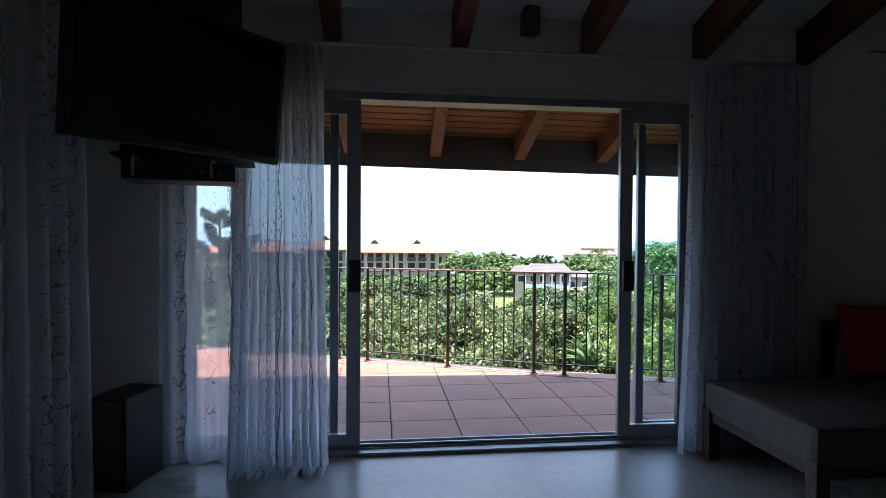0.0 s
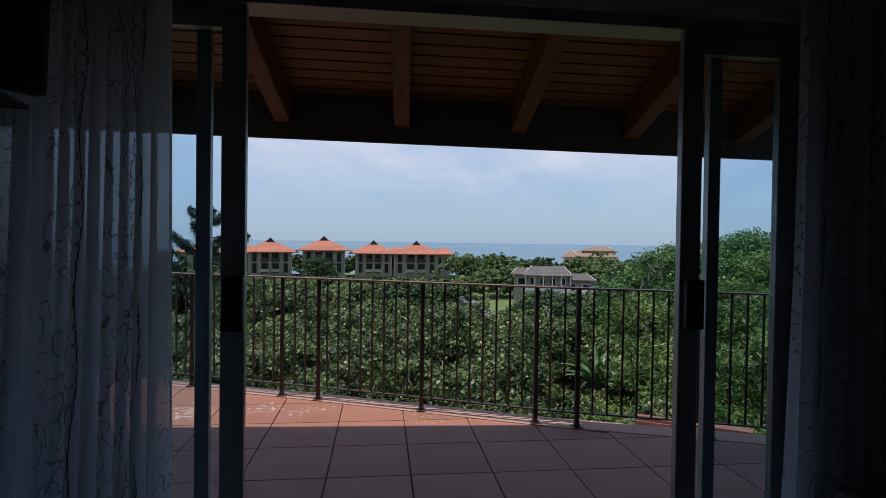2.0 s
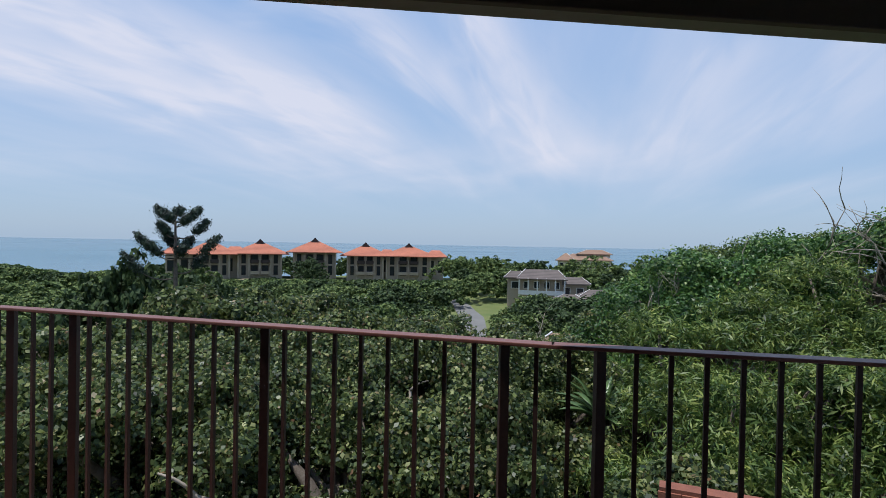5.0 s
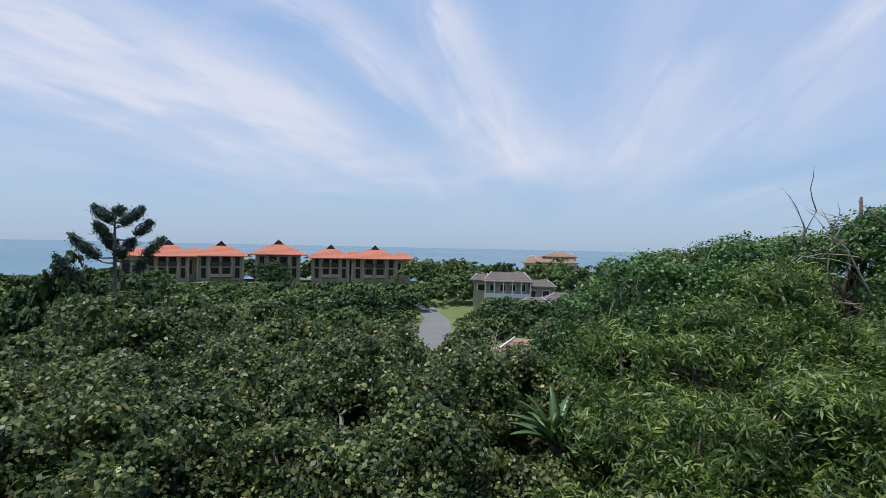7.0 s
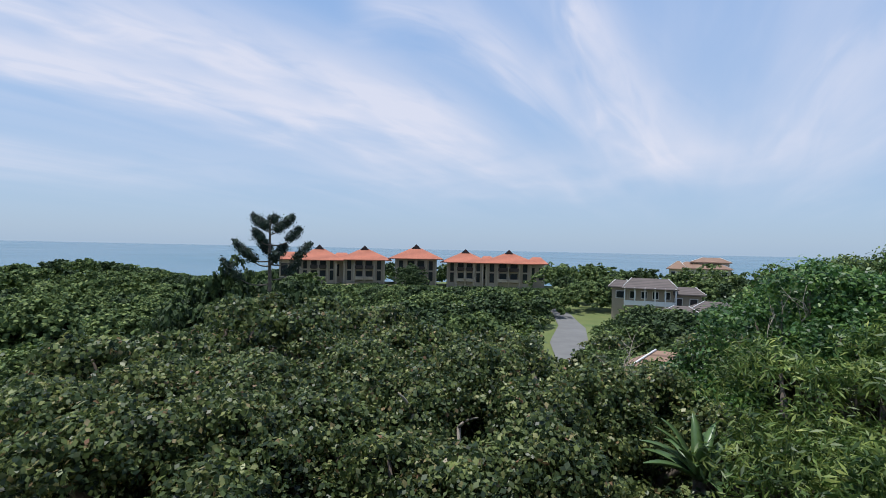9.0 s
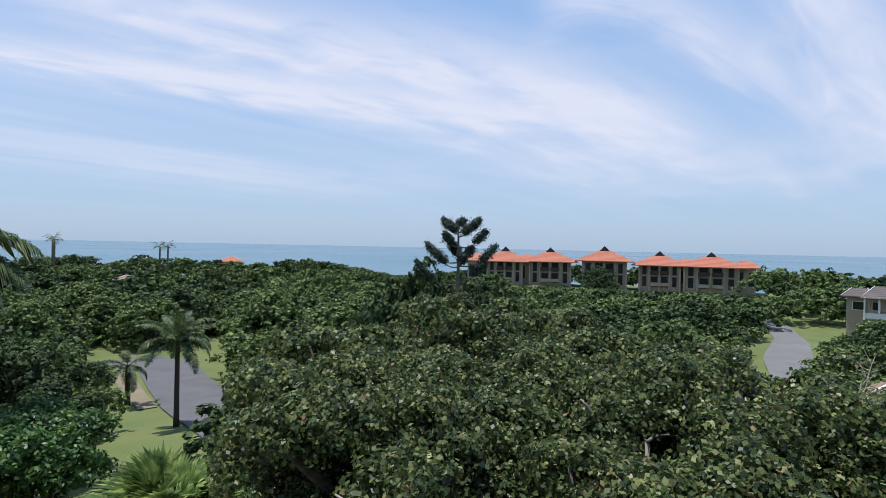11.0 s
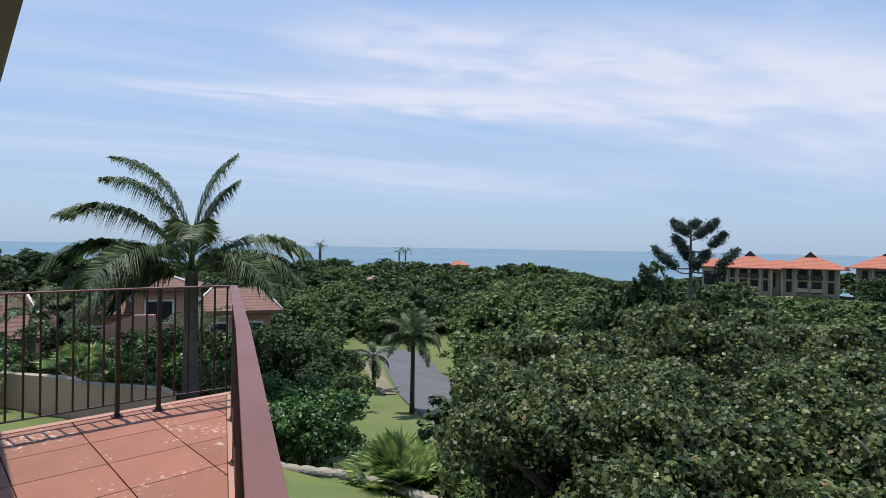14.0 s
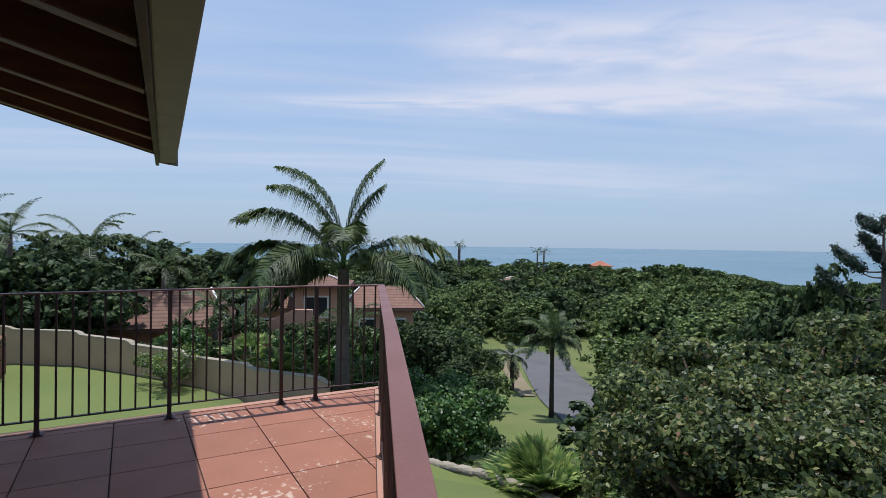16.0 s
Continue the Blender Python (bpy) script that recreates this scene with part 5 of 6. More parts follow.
def agave(at, n, size, seed, label):
    rnd = np.random.RandomState(seed)
    ob = thing("agave", label, "agave", at=at)
    for k in range(n):
        yaw, e = k * 137.5 + rnd.uniform(-20, 20), 25 + 62 * k / n
        bm = bmesh.new()
        m = Matrix.Rotation(radians(yaw), 4, "Z")
        rows = []
        p, ang = Vector((0, 0, 0)), radians(e)
        for j in range(8):
            t = j / 7
            w = 0.075 * size * (1 - t ** 3) * (0.6 + 0.8 * min(1, t * 4)) + 0.002
            q = m @ p
            side = m @ Vector((0, 1, 0)) * w
            lift = Vector((0, 0, w * 0.5))
            rows.append([bm.verts.new(q - side + lift), bm.verts.new(q), bm.verts.new(q + side + lift), bm.verts.new(q - Vector((0, 0, 0.02)))])
            p = p + Vector((math.cos(ang), 0, math.sin(ang))) * size / 7
            ang -= rnd.uniform(0.02, 0.22)
        for a, b in zip(rows, rows[1:]):
            for i in range(4):
                bm.faces.new((a[i], a[(i + 1) % 4], b[(i + 1) % 4], b[i])).smooth = True
        part("leaf", bm, M["leaf_agave"], ob)
    gz = float(ground_z(at[0], at[1]))
    part("stem", tube([(0, 0, gz - at[2] - 0.2), (0, 0, 0.03)], [0.12, 0.09], 8), M["bark"], ob)
    return ob


agave((5.2, 9.3, -1.80), 20, 0.95, 3, "large agave rosette with sword-shaped green leaves")


# ---- shrubs, lawn edge, garden wall ----
def shrub(cx, cy, w, h, top, n, count, size, mat, seed, label, r=0.6, aspect=0.6):
    rnd = np.random.RandomState(seed)
    g = float(ground_z(cx, cy))
    bl = []
    for b in scatter_blobs(cx, cy, w, h, top, n, r, rnd, 0.5 * (top - g)):
        bl.append((b[0] - cx, b[1] - cy, b[2] - g, *b[3:]))
    ob = thing("shrub", label, "shrub", "shrubs", at=(cx, cy, g))
    part("stem", limbs((0, 0, -0.1), [(b[0], b[1], b[2]) for b in bl[:7]], 0.06, rnd, 5), M["bark"], ob)
    P, N = clumped(bl, count, 0.2, rnd, 18)
    part("foliage", leaf_mesh("foliage", P, N, size, aspect, M[mat], rnd, HEX), None, ob)
    return ob


shrub(-11.0, 9.2, 1.8, 1.3, -2.5, 16, 17000, 0.11, "leaf_green", 2, "dense dark green shrub below the lawn's stone edge")
shrub(-16.0, 12.6, 2.0, 1.8, -2.6, 12, 9000, 0.13, "leaf_dark", 3, "dark evergreen shrub on the slope")
shrub(-16.5, 11.5, 2.2, 2.0, -1.6, 14, 11000, 0.14, "leaf_dark", 4, "dark leafy trees beside the garden wall", 0.9)
shrub(-19.5, 14.5, 2.8, 2.4, -1.9, 14, 11000, 0.16, "leaf_hazy", 5, "bushy tree with purple-brown tips by the road", 0.9)
shrub(-7.9, 10.8, 1.2, 1.0, -4.2, 10, 6000, 0.1, "leaf_green", 6, "bright green shrub behind the fan palm", 0.55)
shrub(-8.6, 11.6, 1.3, 0.9, float(ground_z(-8.6, 11.6)) + 1.1, 12, 8000, 0.09, "leaf_green", 21, "low bright green shrub on the grass slope", 0.5)
shrub(-16.8, 2.6, 1.0, 0.9, -1.95, 9, 2600, 0.08, "leaf_feather", 7, "small airy tree on the lawn before the garden wall", 0.4)
shrub(-21.5, 3.4, 1.4, 1.2, -1.5, 10, 5000, 0.12, "leaf_green", 9, "green shrubs growing over the garden wall")
shrub(-14.8, 9.2, 1.3, 1.2, -1.2, 10, 6000, 0.11, "leaf_green", 10, "bright green bush by the palm trunk")

for k, (x, y, w, top, mat) in enumerate([(-22.5, 5.6, 1.5, -1.7, "leaf_dark"), (-20.4, 6.8, 1.4, -1.3, "leaf_green"), (-18.2, 7.9, 1.3, -1.5, "leaf_dark"), (-24.4, 3.0, 1.3, -2.0, "leaf_dark"),
                                          (-22.6, 9.0, 1.8, -2.1, "leaf_hazy"), (-17.0, 9.2, 1.2, -1.9, "leaf_green"), (-25.5, 7.6, 1.6, -2.0, "leaf_dark")]):
    shrub(x, y, w, 1.2, top, 11, 5200, 0.13, mat, 80 + k, "leafy garden shrub between the garden wall and the pink house", 0.6)
for k, (x, y, w, top) in enumerate([(-36.0, 4.0, 2.6, 1.5), (-36.0, 0.6, 2.4, 1.9), (-37.0, -3.0, 2.6, 1.8), (-36.5, 7.5, 2.2, 0.7)]):
    shrub(x, y, w, 2.2, top, 26, 15000, 0.22, "leaf_dark", 140 + k, "tall dense dark trees behind the neighbouring roof", 1.0)
stones = thing("lawn_edging", "row of rounded edging stones along the lawn", "edging", kind="structure")
for k, (x, y) in enumerate(fine_line([(-4.2, 8.45), (-5.9, 8.15), (-7.0, 7.75), (-8.0, 7.05), (-9.6, 6.6), (-12.0, 6.0)], 24)):
    bm = bmesh.new()
    bmesh.ops.create_icosphere(bm, subdivisions=2, radius=0.2)
    bmesh.ops.scale(bm, vec=(1.45, 0.55, 0.5), verts=bm.verts[:])
    for v in bm.verts:
        v.co *= 1 + 0.14 * noise.noise(v.co * 6 + Vector((k, 0, 0)))
    ob = part("stone", bm, M["stone"], stones)
    ob.location = (x, y, -3.22)
    ob.rotation_euler = (0, 0, radians(18 + 0.3 * k))

# stepped garden wall with scooped top
wall_line = [(-23.6, -4.5), (-22.8, -1.9), (-21.4, 0.06), (-19.3, 1.66), (-16.8, 3.37), (-14.85, 4.73), (-12.6, 6.4)]
gw = thing("garden_wall", "beige rendered garden wall with a stepped scalloped top", "garden wall", kind="structure")
pts = fine_line(wall_line, 150)
bm = bmesh.new()
prev = None
rows = []
for k, (x, y) in enumerate(pts):
    s = k * 0.105
    step = math.floor(s / 2.6)
    u = (s / 2.6 - step)
    drop = 0.20
    scoop = drop * (1 - math.sqrt(max(0.0, 1 - ((u - 0.84) / 0.16) ** 2))) if u > 0.84 else 0.0
    top = -1.86 - 0.115 * step + (-scoop if u > 0.84 else 0.0)
    k2 = min(k + 1, len(pts) - 1)
    k1 = max(k - 1, 0)
    d = Vector((pts[k2][0] - pts[k1][0], pts[k2][1] - pts[k1][1], 0)).normalized()
    nn = Vector((-d.y, d.x, 0)) * 0.09
    g = min(float(ground_z(x, y)), -3.2) - 0.4
    rows.append([bm.verts.new(Vector((x, y, 0)) + nn * sgn + Vector((0, 0, z))) for sgn, z in ((1, g), (-1, g), (-1, top), (1, top))])
for a, b in zip(rows, rows[1:]):
    for i in range(4):
        bm.faces.new((a[i], a[(i + 1) % 4], b[(i + 1) % 4], b[i]))
bm.faces.new(rows[0][::-1])
bm.faces.new(rows[-1])
bmesh.ops.recalc_face_normals(bm, faces=bm.faces[:])
tops = [(r[2].co.copy(), r[3].co.copy()) for r in rows]
part("wall_body", bm, M["garden_wall"], gw)
bm = bmesh.new()
cap = []
for lo, hi in tops:
    c = (lo + hi) / 2
    w = (hi - lo) * 0.62
    cap.append([bm.verts.new(c + w + Vector((0, 0, 0.002))), bm.verts.new(c - w + Vector((0, 0, 0.002))), bm.verts.new(c - w + Vector((0, 0, 0.05))), bm.verts.new(c + w + Vector((0, 0, 0.05)))])
for a, b in zip(cap, cap[1:]):
    for i in range(4):
        bm.faces.new((a[i], a[(i + 1) % 4], b[(i + 1) % 4], b[i]))
bm.faces.new(cap[0][::-1])
bm.faces.new(cap[-1])
bmesh.ops.recalc_face_normals(bm, faces=bm.faces[:])
part("coping", bm, M["stone"], gw)

lowwall = thing("low_wall", "red-brown painted wall with clipped hedge behind it", "wall", at=(-19.5, -2.1, -3.2), kind="structure")
part("wall_body", box((3.6, 0.22, 1.3), (0, 0, 0.62), 0.01, None), M["brick"], lowwall)
part("meter_box", box((0.2, 0.05, 0.32), (0.9, 0.13, 0.62), 0.01), M["white_trim"], lowwall)
shrub(-19.6, -2.9, 1.8, 0.5, -1.55, 12, 6000, 0.1, "leaf_feather", 12, "clipped light green hedge behind the low wall", 0.5)

# ---- pine ----
PX, PY = -9.9, 32.4
pine_g = float(ground_z(PX, PY))
pine = thing("pine_tree", "dark young island pine with upswept tufted branches", "pine tree", at=(PX, PY, pine_g))
ph = 2.98 - pine_g
rp = np.random.RandomState(6)
part("trunk", tube([(0, 0, -0.4), (0.05, 0, ph * 0.5), (0, 0, ph * 0.82), (-0.03, 0, ph - 0.25)], [0.20, 0.15, 0.085, 0.045], 8), M["bark"], pine)
# where the upswept branches end: sideways, towards the sea, below the top
TIPS = [(-0.95, 0.5, 0.05), (-0.45, -0.4, 0.42), (0.2, 0.3, 0.12), (0.62, -0.2, 0.55), (1.25, 0.3, 0.0), (-0.8, -0.8, 0.95), (-0.45, 0.9, 1.4), (1.68, 0.4, 0.7),
        (-1.95, 0.2, 1.55), (-1.35, -0.7, 2.0), (0.85, 0.6, 1.75), (2.25, -0.3, 1.6), (-0.2, 0.8, 1.75), (0.35, -0.8, 2.2), (-2.6, 0.4, 2.6), (1.7, 0.9, 2.6)]
for side, deep, down in TIPS:
    tip = Vector((0.934 * side - 0.358 * deep, 0.358 * side + 0.934 * deep, ph - down))
    run = math.hypot(side, deep)
    root = Vector((0, 0, ph - down - 0.25 - 0.42 * run))
    pts = [root.lerp(tip, f) - Vector((0, 0, 0.22 * run * math.sin(math.pi * f))) for f in (k / 7 for k in range(8))]
    br = part("branch", tube(pts, [0.045, 0.042, 0.038, 0.034, 0.03, 0.025, 0.02, 0.015], 5), M["bark"], pine)
    P, N = [], []
    for j in range(820):
        f = 7 * rp.uniform(0.60, 1.0)
        i = min(int(f), 6)
        q = np.array(pts[i].lerp(pts[i + 1], f - i))
        wid = 0.23 * math.sin(math.pi * min(1, (f / 7 - 0.52) * 1.9)) + 0.09
        off = rp.normal(size=3) * wid * np.array((0.55, 0.55, 0.42))
        P.append(q + off + np.array((0, 0, 0.08)))
        N.append(off + rp.normal(size=3) * 0.1)
    tagged(part("tuft", leaf_mesh("tuft", np.array(P), np.array(N), 0.17, 0.35, M["pine"], rp, QUAD), None, br), kind="stuff")


# ---- woods: tree kinds shared by many trees ----
def tree_kind(seed, radius, height, count, mat, leaf, flat=0.75):
    rnd = np.random.RandomState(seed)
    ob = thing("tree", "rounded coastal bush tree in the wooded valley", "tree", "valley trees")
    bl = []
    for k in range(16):
        a, q = rnd.uniform(0, 6.28), (rnd.uniform(0, 0.62) if k < 9 else rnd.uniform(0.5, 0.85)) * radius
        rr = radius * rnd.uniform(0.32, 0.52)
        z = height - rr * 0.8 - rnd.uniform(0, 0.28) * height - 0.25 * q if k < 9 else height * rnd.uniform(0.18, 0.5)
        bl.append((q * math.cos(a), q * math.sin(a), z, rr, rr, rr * flat))
    part("trunk", limbs((0, 0, -0.6), [(b[0] * 0.8, b[1] * 0.8, b[2]) for b in bl[:5]], 0.06 * radius, rnd, 5), M["bark"], ob)
    P, N = clumped(bl, count, radius * 0.10, rnd, 12, -0.7)
    part("crown", leaf_mesh("crown", P, N, leaf, 0.85, M[mat], rnd, QUAD), None, ob)
    return ob


kinds = [tree_kind(101, 3.2, 4.8, 5200, "leaf_hazy", 0.30), tree_kind(102, 2.6, 4.2, 4400, "leaf_dark", 0.28), tree_kind(103, 3.6, 5.4, 6000, "leaf_hazy", 0.32),
         tree_kind(104, 2.3, 3.6, 4000, "leaf_broad", 0.24), tree_kind(105, 4.2, 6.0, 6600, "leaf_dark", 0.34), tree_kind(106, 2.9, 4.0, 4600, "leaf_feather", 0.28)]
rw = random.Random(11)


def clear_of(x, y):
    """Places that stay open: the road, the gardens and what stands in the view of them."""
    if -50 < x < -12 and 17 + (-x - 15) * 0.45 < y < 29 + (-x - 15) * 0.55:
        return False
    if x < -13 and y < 16 and x > -36:
        return False
    b, d = math.degrees(math.atan2(x - 2.1, y - 1.5)), math.hypot(x - 2.1, y - 1.5)
    if -57 < b < -42 and d < 62:
        return False
    if 6.0 < b < 13.2 and 46 < d < 104:
        return False
    if 13.5 < b < 24 and 84 < d < 112:
        return False
    if -22 < b < 8 and 148 < d < 174 and not (-7.6 < b < -5.4 and d < 153):
        return False
    if 18 < b < 26 and 158 < d < 182:
        return False
    if -22.5 < b < -19.0 and 18 < d < 31:
        return False
    return True


def tree_line(b, d):
    """The slope of sight under which the woods keep, by the compass: lower before the houses and where the sea shows."""
    sky_line = float(np.interp(b, [-62, -54, -48, -44, -37, -32, -28.5, -25, -21, -17, 7.5, 9, 30], [-0.03, -0.02, -0.028, -0.033, -0.027, -0.042, -0.057, -0.055, -0.045, -0.03, -0.02, -0.012, -0.012]))
    if -17.5 < b < 8 and d < 156:
        return -0.07
    if 8 <= b < 24 and d < 100:
        return -0.088
    return sky_line


first = {k: True for k in range(6)}
KIND_TOP = (4.8, 4.2, 5.4, 3.6, 6.0, 4.0)
woods = {"leaf_hazy": [], "leaf_dark": []}


def crown_points(seed, radius, height, count):
    rnd = np.random.RandomState(seed)
    bl = []
    for k in range(12):
        a, q = rnd.uniform(0, 6.28), rnd.uniform(0, 0.8) * radius
        rr = radius * rnd.uniform(0.28, 0.48)
        bl.append((q * math.cos(a), q * math.sin(a), height * rnd.uniform(0.35, 0.85) - 0.2 * q, rr, rr, rr * 0.8))
    return clumped(bl, count, radius * 0.10, rnd, 12, -0.4)


far_kinds = [crown_points(201 + k, (4.2, 5.4, 6.4)[k % 3], (5.4, 6.2, 7.0)[k % 3], 1500) for k in range(6)]
for ring_lo, ring_hi, step in ((20, 45, 4.4), (45, 88, 6.0), (88, 150, 8.5), (150, 225, 12.0)):
    d = ring_lo
    while d < ring_hi:
        b = -62.0
        while b < 92:
            bb, dd = b + rw.uniform(-0.4, 0.4) * math.degrees(step / d), d + rw.uniform(-0.4, 0.4) * step
            b += math.degrees(step / d)
            x, y = 2.1 - dd * math.sin(radians(bb)), 1.5 + dd * math.cos(radians(bb))
            if not clear_of(x, y) or (bb < -48 and dd > 60):
                continue
            g = float(ground_z(x, y))
            if dd < 88:
                k = rw.choice((0, 1, 2, 3, 4, 5, 0, 2)) if dd > 40 else rw.choice((0, 3, 5, 3, 1))
                s = rw.uniform(0.8, 1.15) * (0.8 if dd < 45 else 1.15)
                sz = max(0.3, min(s, (1.37 + tree_line(-bb, dd) * dd - g) / (KIND_TOP[k] + 0.3)))
                m = Matrix.Translation((x, y, g)) @ Matrix.Rotation(rw.uniform(0, 6.28), 4, "Z") @ Matrix.Diagonal((s * 1.15, s * 1.15, sz, 1))
                if first[k]:
                    kinds[k].matrix_basis = m
                    first[k] = False
                else:
                    ob = copy_thing(kinds[k], m)
                    ob.matrix_basis = m
            else:
                P, N = far_kinds[rw.randrange(6)]
                s, a = rw.uniform(0.7, 1.1) * (1.0 if dd < 150 else 1.25), rw.uniform(0, 6.28)
                c, sn_ = math.cos(a), math.sin(a)
                R = np.array(((c, -sn_, 0), (sn_, c, 0), (0, 0, 1)))
                tall = min(0.85 * s, max(0.2, (1.37 + tree_line(-bb, dd) * dd - g) / (P[:, 2].max() + 0.3)))
                woods[rw.choice(("leaf_hazy", "leaf_hazy", "leaf_dark"))].append((P @ R.T * np.array((s, s, tall)) + np.array((x, y, g)), N @ R.T))
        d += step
# haze over the distant woods comes from their lightened leaf colours
for mat, label in (("leaf_hazy", "distant wooded hillside of mixed green bush"), ("leaf_dark", "distant wooded hillside of darker evergreen bush")):
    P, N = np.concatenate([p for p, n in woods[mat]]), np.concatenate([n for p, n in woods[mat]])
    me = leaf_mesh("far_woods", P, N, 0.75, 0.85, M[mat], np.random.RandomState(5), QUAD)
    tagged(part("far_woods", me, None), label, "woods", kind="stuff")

# dark trees crowding round the pine, and tall garden trees behind the lawn
for k, (x, y, s, up_) in enumerate([(-12.6, 33.6, 0.82, 1.60), (-10.6, 35.2, 0.8, 1.45), (-15.0, 34.0, 0.8, 1.40), (-8.4, 35.6, 0.75, 1.35), (-17, 35, 0.9, 1.1), (-7.2, 36.5, 0.8, 1.15), (-16.0, 150.5, 1.15, 1.15)]):
    m = Matrix.Translation((x, y, float(ground_z(x, y)))) @ Matrix.Rotation(k * 1.3, 4, "Z") @ Matrix.Diagonal((s, s, up_, 1))
    copy_thing(kinds[4], m).matrix_basis = m
for k, (x, y, s, kind) in enumerate([(-34, -6, 0.85, 4), (-37, -1.5, 1.1, 1), (-31, -9, 1.0, 0), (-40, 3, 1.1, 4), (-29, -5.5, 1.1, 3), (-44, 6.5, 1.2, 1), (-35, 3.0, 1.0, 5), (-28, -8.5, 0.85, 2),
                                     (-38, 8, 1.0, 4), (-46, 0, 1.1, 0), (-41, -6, 1.1, 2), (-42, 12, 0.95, 0), (-40, 17, 0.9, 1), (-38, 21, 0.9, 2), (-26, 14, 0.85, 1), (-28, 17.5, 0.85, 4),
                                     (-23, 16.5, 0.7, 3), (-33, 22.5, 0.6, 5), (-25.4, -2.6, 1.0, 1), (-25.2, 0.2, 0.95, 1), (-23.6, 2.2, 0.75, 3), (-27.6, -1.2, 0.72, 4), (-27.0, 1.4, 0.85, 1)]):
    m = Matrix.Translation((x, y, float(ground_z(x, y)))) @ Matrix.Rotation(k * 1.7, 4, "Z") @ Matrix.Scale(s, 4)
    ob = copy_thing(kinds[kind], m)
    ob.matrix_basis = m
    tagged(ob, "tall dark leafy garden tree beyond the wall", "tree", "garden trees")


# ---- distant buildings ----
def hip_roof(w, d, z0, z1, ridge, over, bm=None):
    out = bm or bmesh.new()
    a = [out.verts.new(p) for p in ((-w / 2 - over, -d / 2 - over, z0), (w / 2 + over, -d / 2 - over, z0), (w / 2 + over, d / 2 + over, z0), (-w / 2 - over, d / 2 + over, z0))]
    r = [out.verts.new((-ridge / 2, 0, z1)), out.verts.new((ridge / 2, 0, z1))]
    u = [out.verts.new(v.co - Vector((0, 0, 0.22))) for v in a]
    for f in ((a[0], a[1], r[1], r[0]), (a[1], a[2], r[1]), (a[2], a[3], r[0], r[1]), (a[3], a[0], r[0]), u[::-1],
              (a[0], u[0], u[1], a[1]), (a[1], u[1], u[2], a[2]), (a[2], u[2], u[3], a[3]), (a[3], u[3], u[0], a[0])):
        out.faces.new(f)
    bmesh.ops.recalc_face_normals(out, faces=out.faces[:])
    return out


def apartment(at, turn, w, d, h, roof_h, label, wings=()):
    ob = thing("apartment_block", label, "apartment block", "orange-roofed apartments", at=at, turn=turn)
    part("wall", box((w, d, h + 3), (0, 0, h / 2 - 1.5), 0.05), M["beige_wall"], ob)
    rf = part("roof", hip_roof(w, d, h - 0.15, h + roof_h - 0.1, 1.2, 1.9), M["orange_roof"], ob, "orange tiled hip roof")
    bm = bmesh.new()
    z = h + roof_h
    vs = [bm.verts.new(p) for p in ((-1.5, -1.3, z - 0.75), (1.5, -1.3, z - 0.75), (0, -1.3, z + 0.75), (-1.5, 1.3, z - 0.75), (1.5, 1.3, z - 0.75), (0, 1.3, z + 0.75))]
    for f in ((0, 1, 2), (3, 5, 4), (0, 2, 5, 3), (1, 4, 5, 2)):
        bm.faces.new([vs[i] for i in f])
    bmesh.ops.recalc_face_normals(bm, faces=bm.faces[:])
    part("gablet", bm, M["dark_trim"], rf, "small dark roof gablet")
    for off, wide in wings:
        part("wall", box((wide, d * 0.8, h + 2.6), (off, 0.6, h / 2 - 1.7), 0.05), M["beige_wall"], ob)
        bm = hip_roof(wide, d * 0.8, h - 0.15, h + roof_h * 0.55, wide * 0.55, 1.1)
        bmesh.ops.translate(bm, vec=(off, 0.6, 0), verts=bm.verts[:])
        part("roof", bm, M["orange_roof"], ob, "orange tiled hip roof")
        for s in (-0.28, 0.28):
            wi = part("window", box((wide * 0.3, 0.12, 3.6), (off + s * wide, 0.6 - d * 0.4 - 0.04, 3.0), 0.03), M["dark_trim"], ob)
            part("pane", box((wide * 0.24, 0.04, 3.3), (off + s * wide, 0.6 - d * 0.4 - 0.12, 3.0)), M["dark_glass"], wi)
    n = 4
    for k in range(n + 1):
        part("pillar", box((0.40, 0.6, h + 3), (-w / 2 + 0.3 + (w - 0.6) * k / n, -d / 2 - 0.5, h / 2 - 1.5), 0.04), M["beige_wall"], ob)
    for lvl in (0.55, 3.75):
        for k in range(n):
            x = -w / 2 + 0.3 + (w - 0.6) * (k + 0.5) / n
            wi = part("window", box((w / n * (0.62 if k in (1, 2) else 0.4), 0.12, 2.75), (x, -d / 2 - 0.04, lvl + 1.05), 0.03), M["dark_trim"], ob)
            part("pane", box((w / n * (0.52 if k in (1, 2) else 0.32), 0.04, 2.5), (x, -d / 2 - 0.12, lvl + 1.05)), M["dark_glass"], wi)
            if k in (1, 2):
                part("balcony", box((w / n * 0.8, 0.9, 0.9), (x, -d / 2 - 0.75, lvl + 0.35), 0.03), M["dark_trim"] if lvl > 3 else M["beige_wall"], ob)
    return ob


ORANGE = "two-storey beige apartment block with an orange hip roof"
